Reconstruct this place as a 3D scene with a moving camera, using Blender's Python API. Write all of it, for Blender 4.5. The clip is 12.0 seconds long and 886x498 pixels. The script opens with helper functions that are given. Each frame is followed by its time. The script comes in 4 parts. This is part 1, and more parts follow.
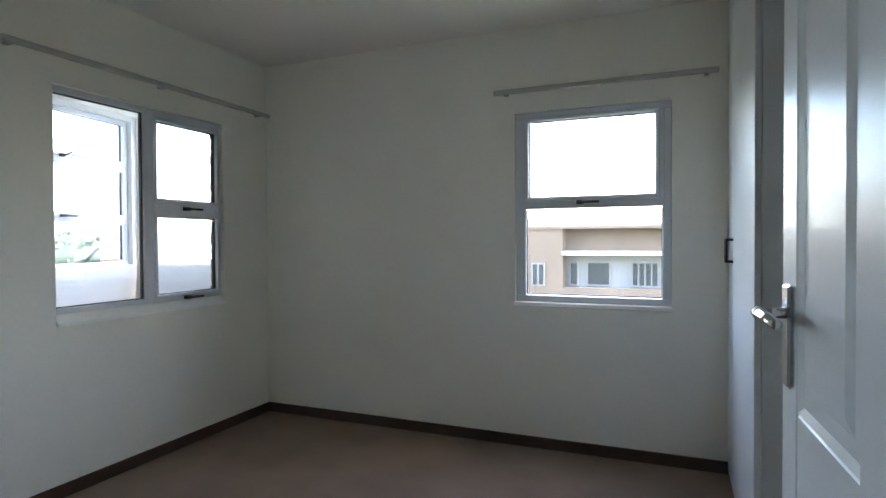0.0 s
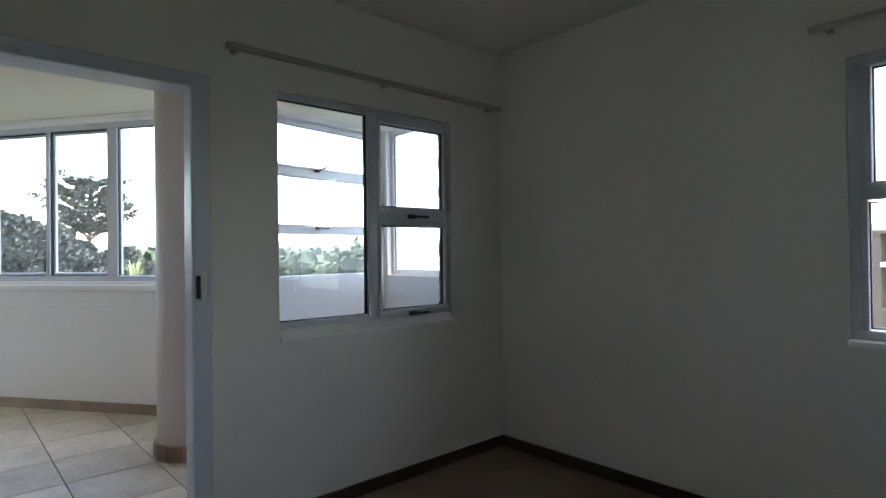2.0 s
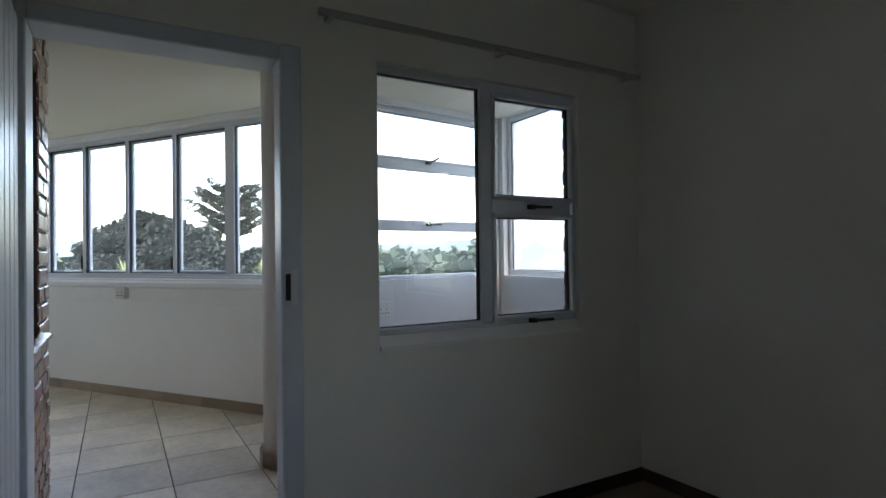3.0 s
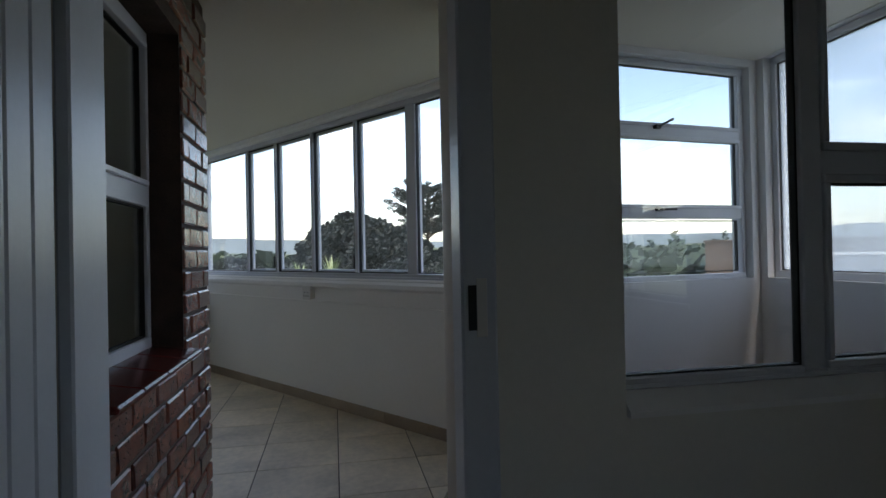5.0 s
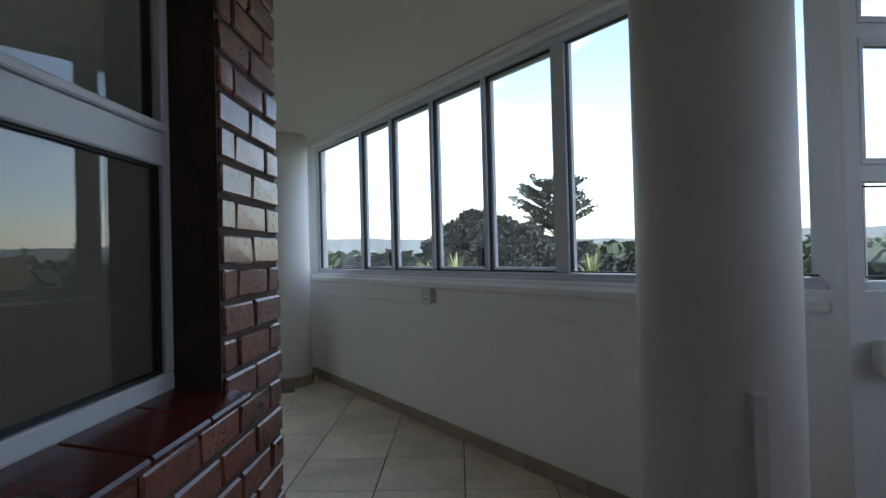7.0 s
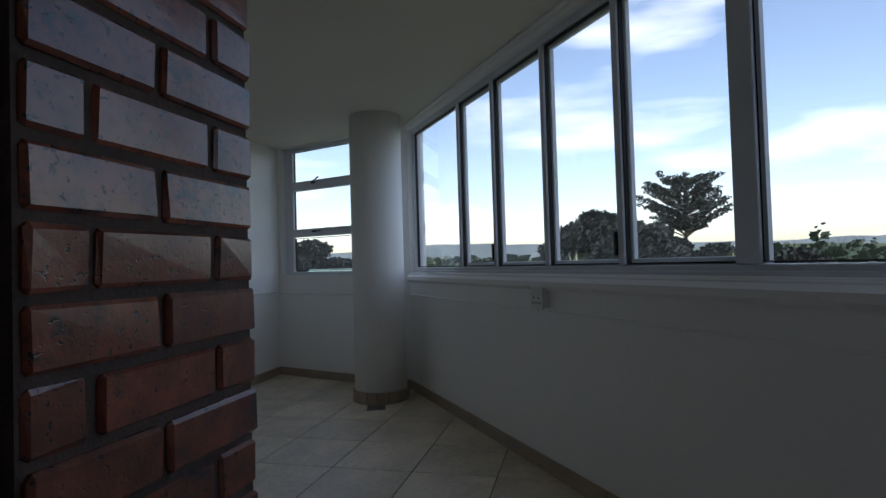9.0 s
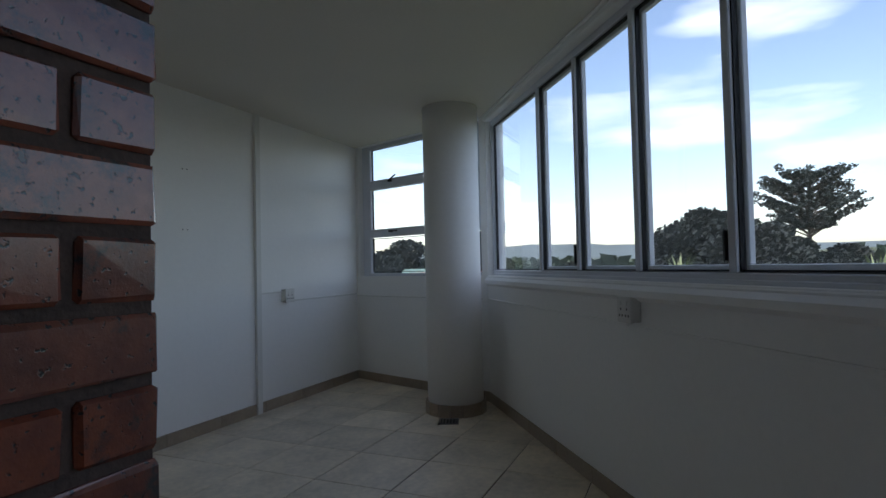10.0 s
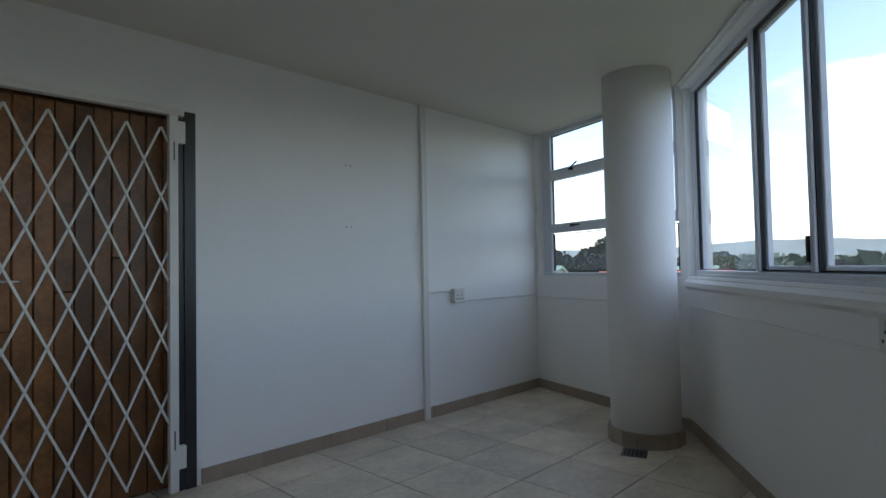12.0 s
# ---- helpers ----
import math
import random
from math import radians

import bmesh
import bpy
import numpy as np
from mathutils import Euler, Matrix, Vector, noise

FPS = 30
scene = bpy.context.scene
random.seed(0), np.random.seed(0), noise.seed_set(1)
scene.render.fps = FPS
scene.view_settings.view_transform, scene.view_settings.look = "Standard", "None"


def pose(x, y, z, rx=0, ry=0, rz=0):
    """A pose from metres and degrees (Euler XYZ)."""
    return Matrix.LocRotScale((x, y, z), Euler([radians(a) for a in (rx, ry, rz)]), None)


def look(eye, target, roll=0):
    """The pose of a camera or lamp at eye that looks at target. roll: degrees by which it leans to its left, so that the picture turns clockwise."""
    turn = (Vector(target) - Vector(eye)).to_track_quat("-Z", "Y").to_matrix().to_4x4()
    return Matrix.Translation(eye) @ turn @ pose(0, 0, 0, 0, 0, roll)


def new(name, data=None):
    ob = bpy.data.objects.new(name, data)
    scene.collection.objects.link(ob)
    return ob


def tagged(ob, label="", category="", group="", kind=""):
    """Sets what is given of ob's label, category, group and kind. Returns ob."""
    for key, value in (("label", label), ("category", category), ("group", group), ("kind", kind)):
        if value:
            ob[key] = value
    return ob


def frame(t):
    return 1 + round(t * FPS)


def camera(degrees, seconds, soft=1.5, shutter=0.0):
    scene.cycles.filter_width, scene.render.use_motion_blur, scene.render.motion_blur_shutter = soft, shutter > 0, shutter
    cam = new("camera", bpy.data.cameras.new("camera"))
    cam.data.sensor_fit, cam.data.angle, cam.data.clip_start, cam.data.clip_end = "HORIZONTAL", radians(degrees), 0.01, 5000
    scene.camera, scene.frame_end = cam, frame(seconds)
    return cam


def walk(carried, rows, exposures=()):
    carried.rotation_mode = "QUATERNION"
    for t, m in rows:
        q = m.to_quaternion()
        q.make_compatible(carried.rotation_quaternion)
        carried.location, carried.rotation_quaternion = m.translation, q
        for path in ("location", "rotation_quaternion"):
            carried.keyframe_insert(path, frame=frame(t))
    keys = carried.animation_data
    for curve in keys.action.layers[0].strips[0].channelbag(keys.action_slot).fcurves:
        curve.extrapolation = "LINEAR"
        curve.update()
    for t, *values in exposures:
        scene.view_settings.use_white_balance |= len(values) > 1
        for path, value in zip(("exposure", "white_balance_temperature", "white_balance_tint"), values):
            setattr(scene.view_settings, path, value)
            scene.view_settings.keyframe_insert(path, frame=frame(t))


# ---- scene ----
cam = camera(76.5, 12.0)
scene.cycles.max_bounces, scene.cycles.diffuse_bounces, scene.cycles.transparent_max_bounces = 14, 8, 24
PATH = [
    (0, (0.515, -0.112, 1.29), (-0.252, 1.734, 1.259), -0.3),
    (0.5, (0.434, 0.042, 1.289), (-0.443, 1.839, 1.274), -0.4),
    (1, (0.369, 0.237, 1.301), (-0.679, 1.94, 1.286), -0.6),
    (1.5, (0.305, 0.36, 1.304), (-0.973, 1.898, 1.309), -0.6),
    (2, (0.185, 0.512, 1.284), (-1.3, 1.851, 1.298), -0.7),
    (2.5, (-0.018, 0.671, 1.279), (-1.643, 1.836, 1.294), -0.7),
    (3, (-0.174, 0.785, 1.266), (-1.904, 1.789, 1.286), -0.7),
    (3.5, (-0.35, 0.918, 1.276), (-2.173, 1.739, 1.293), -0.6),
    (5.5, (-1.345, 1.058, 1.266), (-3.33, 1.305, 1.285), -1.4),
    (6, (-1.585, 1.077, 1.258), (-3.582, 1.182, 1.28), -1.5),
    (6.5, (-1.846, 1.07, 1.257), (-3.846, 1.07, 1.28), -1.5),
    (7, (-2.101, 1.048, 1.242), (-4.1, 0.993, 1.262), -1.5),
    (9, (-3.009, 1.035, 1.16), (-4.953, 0.568, 1.21), -1.7),
    (9.5, (-3.199, 1.041, 1.166), (-5.103, 0.43, 1.221), -1.7),
    (10, (-3.416, 1.066, 1.175), (-5.253, 0.278, 1.234), -1.3),
    (10.5, (-3.574, 1.064, 1.175), (-5.325, 0.1, 1.239), -1.2),
    (11, (-3.757, 1.031, 1.179), (-5.405, -0.101, 1.24), -1.3),
    (11.5, (-3.851, 0.984, 1.169), (-5.408, -0.271, 1.237), -1.3),
    (12, (-3.987, 1.016, 1.177), (-5.424, -0.373, 1.243), -1.1),
]
walk(cam, [(t, look(eye, target, roll)) for t, eye, target, roll in PATH],
     exposures=((0.0, 4.65, 6900, 17), (1.5, 3.9, 6900, 17), (2.5, 3.2, 6900, 17), (3.5, 2.6, 6900, 17), (5.5, 1.5, 6850, 17), (7.0, 1.8, 6800, 16),
                (9.0, 0.95, 6600, 17), (9.5, 0.95, 6600, 17), (10.5, 1.35, 6550, 16), (11.0, 1.5, 6550, 15), (12.0, 1.75, 6550, 15)))

# ---- light ----
world = bpy.data.worlds.new("sky")
scene.world = world
world.use_nodes = True
wn, wl = world.node_tree.nodes, world.node_tree.links
wn.clear()
SUN_AZ, SUN_EL = radians(84), radians(55)
sky = wn.new("ShaderNodeTexSky")
sky.sky_type, sky.sun_disc, sky.sun_elevation, sky.sun_rotation = "NISHITA", False, SUN_EL, SUN_AZ
sky.air_density, sky.dust_density = 1.0, 1.2
wco = wn.new("ShaderNodeTexCoord")
wmap = wn.new("ShaderNodeMapping")
wmap.inputs["Scale"].default_value = (1.6, 1.6, 7.0)
wmap.inputs["Location"].default_value = (0.4, 0.9, 0.35)
wno = wn.new("ShaderNodeTexNoise")
wno.inputs["Scale"].default_value, wno.inputs["Detail"].default_value, wno.inputs["Roughness"].default_value = 1.5, 7, 0.5
wra = wn.new("ShaderNodeValToRGB")
wra.color_ramp.elements[0].position, wra.color_ramp.elements[1].position = 0.52, 0.78
wmx = wn.new("ShaderNodeMix")
wmx.data_type = "RGBA"
wmx.inputs["B"].default_value = (7.4, 7.9, 8.7, 1)
wbg = wn.new("ShaderNodeBackground")
wbg.inputs["Strength"].default_value = 0.15
wout = wn.new("ShaderNodeOutputWorld")
wl.new(wco.outputs["Generated"], wmap.inputs["Vector"])
wl.new(wmap.outputs["Vector"], wno.inputs["Vector"])
wl.new(wno.outputs["Fac"], wra.inputs["Fac"])
wl.new(wra.outputs["Color"], wmx.inputs["Factor"])
wl.new(sky.outputs["Color"], wmx.inputs["A"])
wl.new(wmx.outputs["Result"], wbg.inputs["Color"])
wl.new(wbg.outputs["Background"], wout.inputs["Surface"])

sun = new("sun", bpy.data.lights.new("sun", "SUN"))
sun.data.energy, sun.data.angle, sun.data.color = 1.3, radians(10), (1.0, 0.95, 0.87)
sun_from = Vector((math.sin(SUN_AZ) * math.cos(SUN_EL), math.cos(SUN_AZ) * math.cos(SUN_EL), math.sin(SUN_EL)))
sun.matrix_world = look(sun_from * 40, (0, 0, 0))


# ---- materials ----
def material(name, colour, rough=0.6, metal=0.0, vary=0.12, scale=3.0, fine=60.0, bump=0.15, depth=0.002, coat=0.0, tint=0.0, spec=0.5):
    """Base colour with two scales of variation, a fine relief, and a random tint for each object."""
    m = bpy.data.materials.new(name)
    m.use_nodes = True
    n, l = m.node_tree.nodes, m.node_tree.links
    b = n["Principled BSDF"]
    co = n.new("ShaderNodeTexCoord")
    big = n.new("ShaderNodeTexNoise")
    big.inputs["Scale"].default_value, big.inputs["Detail"].default_value = scale, 5
    small = n.new("ShaderNodeTexNoise")
    small.inputs["Scale"].default_value, small.inputs["Detail"].default_value = fine, 3
    where = co.outputs["Object"]
    if tint:
        own, far, off = n.new("ShaderNodeObjectInfo"), n.new("ShaderNodeMath"), n.new("ShaderNodeVectorMath")
        far.operation, off.operation = "MULTIPLY", "ADD"
        far.inputs[1].default_value = 41.0
        l.new(own.outputs["Random"], far.inputs[0])
        l.new(where, off.inputs[0])
        l.new(far.outputs[0], off.inputs[1])
        where = off.outputs[0]
    for t in (big, small):
        l.new(where, t.inputs["Vector"])
    mul = n.new("ShaderNodeMath")
    mul.operation = "MULTIPLY_ADD"
    mul.inputs[1].default_value, mul.inputs[2].default_value = 0.35, 0.0
    l.new(small.outputs["Fac"], mul.inputs[0])
    add = n.new("ShaderNodeMath")
    add.operation = "MULTIPLY_ADD"
    add.inputs[1].default_value = 0.65
    l.new(big.outputs["Fac"], add.inputs[0])
    l.new(mul.outputs[0], add.inputs[2])
    ramp = n.new("ShaderNodeValToRGB")
    dark = [c * (1 - vary) for c in colour]
    light = [min(1, c * (1 + vary)) for c in colour]
    ramp.color_ramp.elements[0].position, ramp.color_ramp.elements[1].position = 0.32, 0.68
    ramp.color_ramp.elements[0].color = (*dark, 1)
    ramp.color_ramp.elements[1].color = (*light, 1)
    l.new(add.outputs[0], ramp.inputs["Fac"])
    last = ramp.outputs["Color"]
    if tint:
        info = n.new("ShaderNodeObjectInfo")
        hsv = n.new("ShaderNodeHueSaturation")
        rng = n.new("ShaderNodeMapRange")
        rng.inputs["To Min"].default_value, rng.inputs["To Max"].default_value = 1 - tint, 1 + tint
        l.new(info.outputs["Random"], rng.inputs["Value"])
        l.new(rng.outputs["Result"], hsv.inputs["Value"])
        l.new(last, hsv.inputs["Color"])
        last = hsv.outputs["Color"]
    l.new(last, b.inputs["Base Color"])
    b.inputs["Roughness"].default_value, b.inputs["Metallic"].default_value = rough, metal
    b.inputs["Coat Weight"].default_value, b.inputs["Coat Roughness"].default_value = coat, 0.12
    b.inputs["Specular IOR Level"].default_value = spec
    if bump:
        bm = n.new("ShaderNodeBump")
        bm.inputs["Strength"].default_value, bm.inputs["Distance"].default_value = bump, depth
        l.new(add.outputs[0], bm.inputs["Height"])
        l.new(bm.outputs["Normal"], b.inputs["Normal"])
    return m


def glass_material(name, haze=0.0):
    m = bpy.data.materials.new(name)
    m.use_nodes = True
    n, l = m.node_tree.nodes, m.node_tree.links
    b = n["Principled BSDF"]
    n.remove(b)
    clear = n.new("ShaderNodeBsdfTransparent")
    clear.inputs["Color"].default_value = (0.95, 0.965, 0.96, 1)
    shine = n.new("ShaderNodeBsdfGlossy")
    shine.inputs["Roughness"].default_value = 0.0
    edge = n.new("ShaderNodeLayerWeight")
    edge.inputs["Blend"].default_value = 0.5
    steep = n.new("ShaderNodeMath")
    steep.operation = "POWER"
    steep.inputs[1].default_value = 4.0
    l.new(edge.outputs["Facing"], steep.inputs[0])
    fres = n.new("ShaderNodeMapRange")
    fres.inputs["To Min"].default_value, fres.inputs["To Max"].default_value = 0.08, 0.6
    l.new(steep.outputs[0], fres.inputs["Value"])
    b = n.new("ShaderNodeMixShader")
    l.new(fres.outputs["Result"], b.inputs["Fac"])
    l.new(clear.outputs["BSDF"], b.inputs[1])
    l.new(shine.outputs["BSDF"], b.inputs[2])
    l.new(b.outputs["Shader"], n["Material Output"].inputs["Surface"])
    if haze:
        d = n.new("ShaderNodeBsdfTranslucent")
        d.inputs["Color"].default_value = (0.85, 0.88, 0.88, 1)
        mix = n.new("ShaderNodeMixShader")
        no = n.new("ShaderNodeTexNoise")
        no.inputs["Scale"].default_value, no.inputs["Detail"].default_value = 1.6, 4
        co = n.new("ShaderNodeTexCoord")
        l.new(co.outputs["Object"], no.inputs["Vector"])
        rg = n.new("ShaderNodeMapRange")
        rg.inputs["From Min"].default_value, rg.inputs["From Max"].default_value = 0.3, 0.7
        rg.inputs["To Min"].default_value, rg.inputs["To Max"].default_value = haze * 0.6, haze
        l.new(no.outputs["Fac"], rg.inputs["Value"])
        l.new(rg.outputs["Result"], mix.inputs["Fac"])
        l.new(b.outputs["Shader"], mix.inputs[1])
        l.new(d.outputs["BSDF"], mix.inputs[2])
        l.new(mix.outputs["Shader"], n["Material Output"].inputs["Surface"])
    return m


def brick_material():
    """Red-brown clay with black fired patches and pits under a worn varnish."""
    m = bpy.data.materials.new("varnished_brick")
    m.use_nodes = True
    n, l = m.node_tree.nodes, m.node_tree.links
    b = n["Principled BSDF"]
    co, info = n.new("ShaderNodeTexCoord"), n.new("ShaderNodeObjectInfo")
    off = n.new("ShaderNodeVectorMath")
    off.operation = "ADD"
    far = n.new("ShaderNodeMath")
    far.operation = "MULTIPLY"
    far.inputs[1].default_value = 37.0
    l.new(info.outputs["Random"], far.inputs[0])
    l.new(co.outputs["Object"], off.inputs[0])
    l.new(far.outputs[0], off.inputs[1])

    def tex(scale, detail, rough=0.6):
        t = n.new("ShaderNodeTexNoise")
        t.inputs["Scale"].default_value, t.inputs["Detail"].default_value, t.inputs["Roughness"].default_value = scale, detail, rough
        l.new(off.outputs[0], t.inputs["Vector"])
        return t

    def ramp(src, a, b2, ca, cb):
        q = n.new("ShaderNodeValToRGB")
        q.color_ramp.elements[0].position, q.color_ramp.elements[1].position = a, b2
        q.color_ramp.elements[0].color, q.color_ramp.elements[1].color = (*ca, 1), (*cb, 1)
        l.new(src, q.inputs["Fac"])
        return q.outputs["Color"]

    def mix(f, a, b2):
        q = n.new("ShaderNodeMix")
        q.data_type = "RGBA"
        l.new(f, q.inputs["Factor"])
        l.new(a, q.inputs["A"])
        if isinstance(b2, tuple):
            q.inputs["B"].default_value = (*b2, 1)
        else:
            l.new(b2, q.inputs["B"])
        return q.outputs["Result"]

    clay = ramp(tex(14, 6).outputs["Fac"], 0.3, 0.7, (0.12, 0.021, 0.008), (0.33, 0.075, 0.024))
    own = ramp(info.outputs["Random"], 0.0, 1.0, (0.55, 0.5, 0.5), (1.15, 1.1, 1.05))
    tone = n.new("ShaderNodeMix")
    tone.data_type, tone.blend_type = "RGBA", "MULTIPLY"
    tone.inputs["Factor"].default_value = 1.0
    l.new(clay, tone.inputs["A"])
    l.new(own, tone.inputs["B"])
    patch = ramp(tex(9, 7, 0.72).outputs["Fac"], 0.56, 0.66, (0, 0, 0), (1, 1, 1))
    pits = ramp(tex(95, 2, 0.5).outputs["Fac"], 0.63, 0.69, (0, 0, 0), (1, 1, 1))
    c = mix(patch, tone.outputs["Result"], (0.018, 0.016, 0.015))
    c = mix(pits, c, (0.012, 0.009, 0.008))
    l.new(c, b.inputs["Base Color"])
    b.inputs["Roughness"].default_value = 0.75
    b.inputs["Coat Weight"].default_value, b.inputs["Coat Roughness"].default_value, b.inputs["Coat IOR"].default_value = 1.0, 0.21, 1.6
    h = n.new("ShaderNodeMath")
    h.operation = "SUBTRACT"
    l.new(tex(38, 6, 0.65).outputs["Fac"], h.inputs[0])
    l.new(pits, h.inputs[1])
    bp = n.new("ShaderNodeBump")
    bp.inputs["Strength"].default_value, bp.inputs["Distance"].default_value = 0.55, 0.006
    l.new(h.outputs[0], bp.inputs["Height"])
    l.new(bp.outputs["Normal"], b.inputs["Normal"])
    film = n.new("ShaderNodeBump")
    film.inputs["Strength"].default_value, film.inputs["Distance"].default_value = 0.12, 0.003
    l.new(h.outputs[0], film.inputs["Height"])
    l.new(film.outputs["Normal"], b.inputs["Coat Normal"])
    return m


# Darker copy of the ceiling paint; the sunroom ceiling's shade is in its colour.
CEIL_SUN = material("ceiling_paint_shaded", (0.66, 0.62, 0.56), 0.75, vary=0.04, scale=0.9, fine=50, bump=0.15)
PLASTER = material("wall_plaster", (0.81, 0.79, 0.71), 0.55, vary=0.035, scale=1.3, fine=45, bump=0.25, depth=0.003)
SUNPLASTER = material("sunroom_plaster", (0.88, 0.87, 0.84), 0.5, vary=0.03, scale=1.1, fine=30, bump=0.3, depth=0.004)
CEIL = material("ceiling_paint", (0.73, 0.695, 0.64), 0.7, vary=0.03, scale=0.9, fine=50, bump=0.15)
CARPET = material("carpet", (0.27, 0.20, 0.155), 0.95, vary=0.22, scale=2.2, fine=260, bump=0.8, depth=0.004, spec=0.1)
DARKWOOD = material("dark_skirting_wood", (0.07, 0.038, 0.025), 0.42, vary=0.35, scale=6, fine=90, bump=0.15)
TILE = material("floor_tile", (0.70, 0.60, 0.465), 0.4, vary=0.24, scale=3.2, fine=26, bump=0.12, tint=0.09)
SKIRTTILE = material("skirting_tile", (0.36, 0.285, 0.21), 0.4, vary=0.16, scale=4, fine=50, bump=0.1, tint=0.06)
GROUT = material("tile_grout", (0.11, 0.09, 0.07), 0.9, vary=0.3, scale=5, fine=120, bump=0.5)
BRICK = brick_material()
MORTAR = material("mortar", (0.075, 0.048, 0.037), 0.85, vary=0.4, scale=10, fine=120, bump=0.9, depth=0.006)
ALU = material("white_window_frame", (0.66, 0.68, 0.72), 0.38, vary=0.04, scale=6, fine=80, bump=0.05)
GASKET = material("black_gasket", (0.012, 0.012, 0.012), 0.6, vary=0.2, bump=0)
DOORPAINT = material("gloss_door_paint", (0.62, 0.65, 0.69), 0.3, vary=0.04, scale=3, fine=70, bump=0.12)
CHROME = material("chrome", (0.75, 0.75, 0.76), 0.14, 1.0, vary=0.05, bump=0.02)
BRASS = material("worn_lock_metal", (0.30, 0.27, 0.22), 0.4, 1.0, vary=0.3, scale=30, bump=0.1)
BLACK = material("black_paint", (0.018, 0.018, 0.02), 0.35, vary=0.25, bump=0.05)
SILLTILE = material("red_sill_tile", (0.105, 0.022, 0.018), 0.22, vary=0.25, scale=9, fine=60, bump=0.12)
BARS = material("white_gate_enamel", (0.78, 0.76, 0.70), 0.4, vary=0.06, bump=0.05)
WOOD = material("door_board_wood", (0.20, 0.082, 0.024), 0.35, vary=0.5, scale=5, fine=45, bump=0.2, tint=0.45)
PLASTIC = material("white_plastic", (0.74, 0.73, 0.69), 0.35, vary=0.03, bump=0)
RAILMETAL = material("curtain_rail", (0.42, 0.41, 0.38), 0.45, vary=0.08, bump=0.05)
GLASS = glass_material("window_glass")
HAZY = glass_material("dirty_glass", 0.45)
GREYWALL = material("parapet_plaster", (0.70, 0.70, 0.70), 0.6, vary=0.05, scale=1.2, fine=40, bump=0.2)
STEEL = material("drain_steel", (0.3, 0.3, 0.3), 0.4, 1.0, vary=0.3, bump=0.1)
# Leaf colour lifted and blued: the haze over the trees is mixed in.
HAZEGREEN = material("foliage_hazed", (0.052, 0.066, 0.060), 0.8, vary=0.5, scale=0.4, fine=4, bump=0, tint=0.3)
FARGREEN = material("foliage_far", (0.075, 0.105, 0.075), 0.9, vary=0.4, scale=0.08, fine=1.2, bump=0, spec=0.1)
PALM = material("palm_leaf", (0.20, 0.25, 0.10), 0.5, vary=0.3, bump=0)
BARK = material("bark", (0.09, 0.065, 0.045), 0.9, vary=0.3, scale=6, bump=0.5)
FIELD = material("far_ground", (0.10, 0.115, 0.065), 0.95, vary=0.45, scale=0.02, fine=0.4, bump=0, spec=0.1)
# Distance haze is put into the hills' own blue-grey colour.
HILL = material("hill_hazed", (0.17, 0.21, 0.22), 1.0, vary=0.25, scale=0.01, fine=0.1, bump=0, spec=0.0)
FACADE = material("ochre_face_brick", (0.14, 0.10, 0.073), 0.85, vary=0.14, scale=0.7, fine=9, bump=0.2)
FACADEGREY = material("pale_facade", (0.18, 0.175, 0.175), 0.8, vary=0.08, scale=0.6, fine=12, bump=0.1)
WHITEPAINT = material("white_facade_paint", (0.8, 0.8, 0.78), 0.7, vary=0.05, bump=0.05)
ROOFRED = material("red_roof", (0.26, 0.09, 0.06), 0.8, vary=0.25, scale=2, fine=10, bump=0.2)
ROOFGREEN = material("green_roof", (0.16, 0.25, 0.21), 0.6, vary=0.15, scale=2, fine=10, bump=0.1)
DARKGLASS = material("far_window_glass", (0.03, 0.035, 0.04), 0.1, vary=0.2, bump=0)


# ---- shaping ----
def mesh_of(bm, name, mat, smooth=False):
    me = bpy.data.meshes.new(name)
    bmesh.ops.recalc_face_normals(bm, faces=bm.faces)
    if smooth:
        for f in bm.faces:
            f.smooth = True
    bm.to_mesh(me)
    bm.free()
    me.materials.append(mat)
    return me


def add_box(bm, lo, hi, bevel=0.0, m=None):
    vs = bmesh.ops.create_cube(bm, size=1.0)["verts"]
    for v in vs:
        v.co = Vector([lo[i] + (v.co[i] + 0.5) * (hi[i] - lo[i]) for i in range(3)])
    if bevel:
        es = {e for v in vs for e in v.link_edges}
        r = bmesh.ops.bevel(bm, geom=list(es), offset=bevel, segments=1, affect="EDGES")
        vs = list({v for f in r["faces"] for v in f.verts} | {v for v in vs if v.is_valid})
    if m is not None:
        bmesh.ops.transform(bm, matrix=m, verts=vs)
    return vs


def add_tube(bm, p, q, r, sides=10, r2=None):
    p, q = Vector(p), Vector(q)
    d = q - p
    m = Matrix.Translation((p + q) / 2) @ d.to_track_quat("Z", "Y").to_matrix().to_4x4()
    bmesh.ops.create_cone(bm, cap_ends=True, segments=sides, radius1=r, radius2=r if r2 is None else r2, depth=d.length, matrix=m)


def part(parent, name, boxes, mat, bevel=0.002, label="", at=None):
    """One mesh of bevelled boxes, a child of parent."""
    bm = bmesh.new()
    for lo, hi in boxes:
        add_box(bm, lo, hi, bevel)
    ob = new(name, mesh_of(bm, name, mat))
    if parent:
        ob.parent = parent
    if at is not None:
        ob.matrix_basis = at
    return tagged(ob, label)


def empty(name, m, label, category, group="", kind=""):
    ob = new(name)
    ob.matrix_basis = m
    return tagged(ob, label, category, group, kind)


def along(p, q, z=0.0):
    """A frame at p whose x runs to q, whose y points to the left of that, and whose z is up."""
    return pose(p[0], p[1], z, 0, 0, math.degrees(math.atan2(q[1] - p[1], q[0] - p[0])))


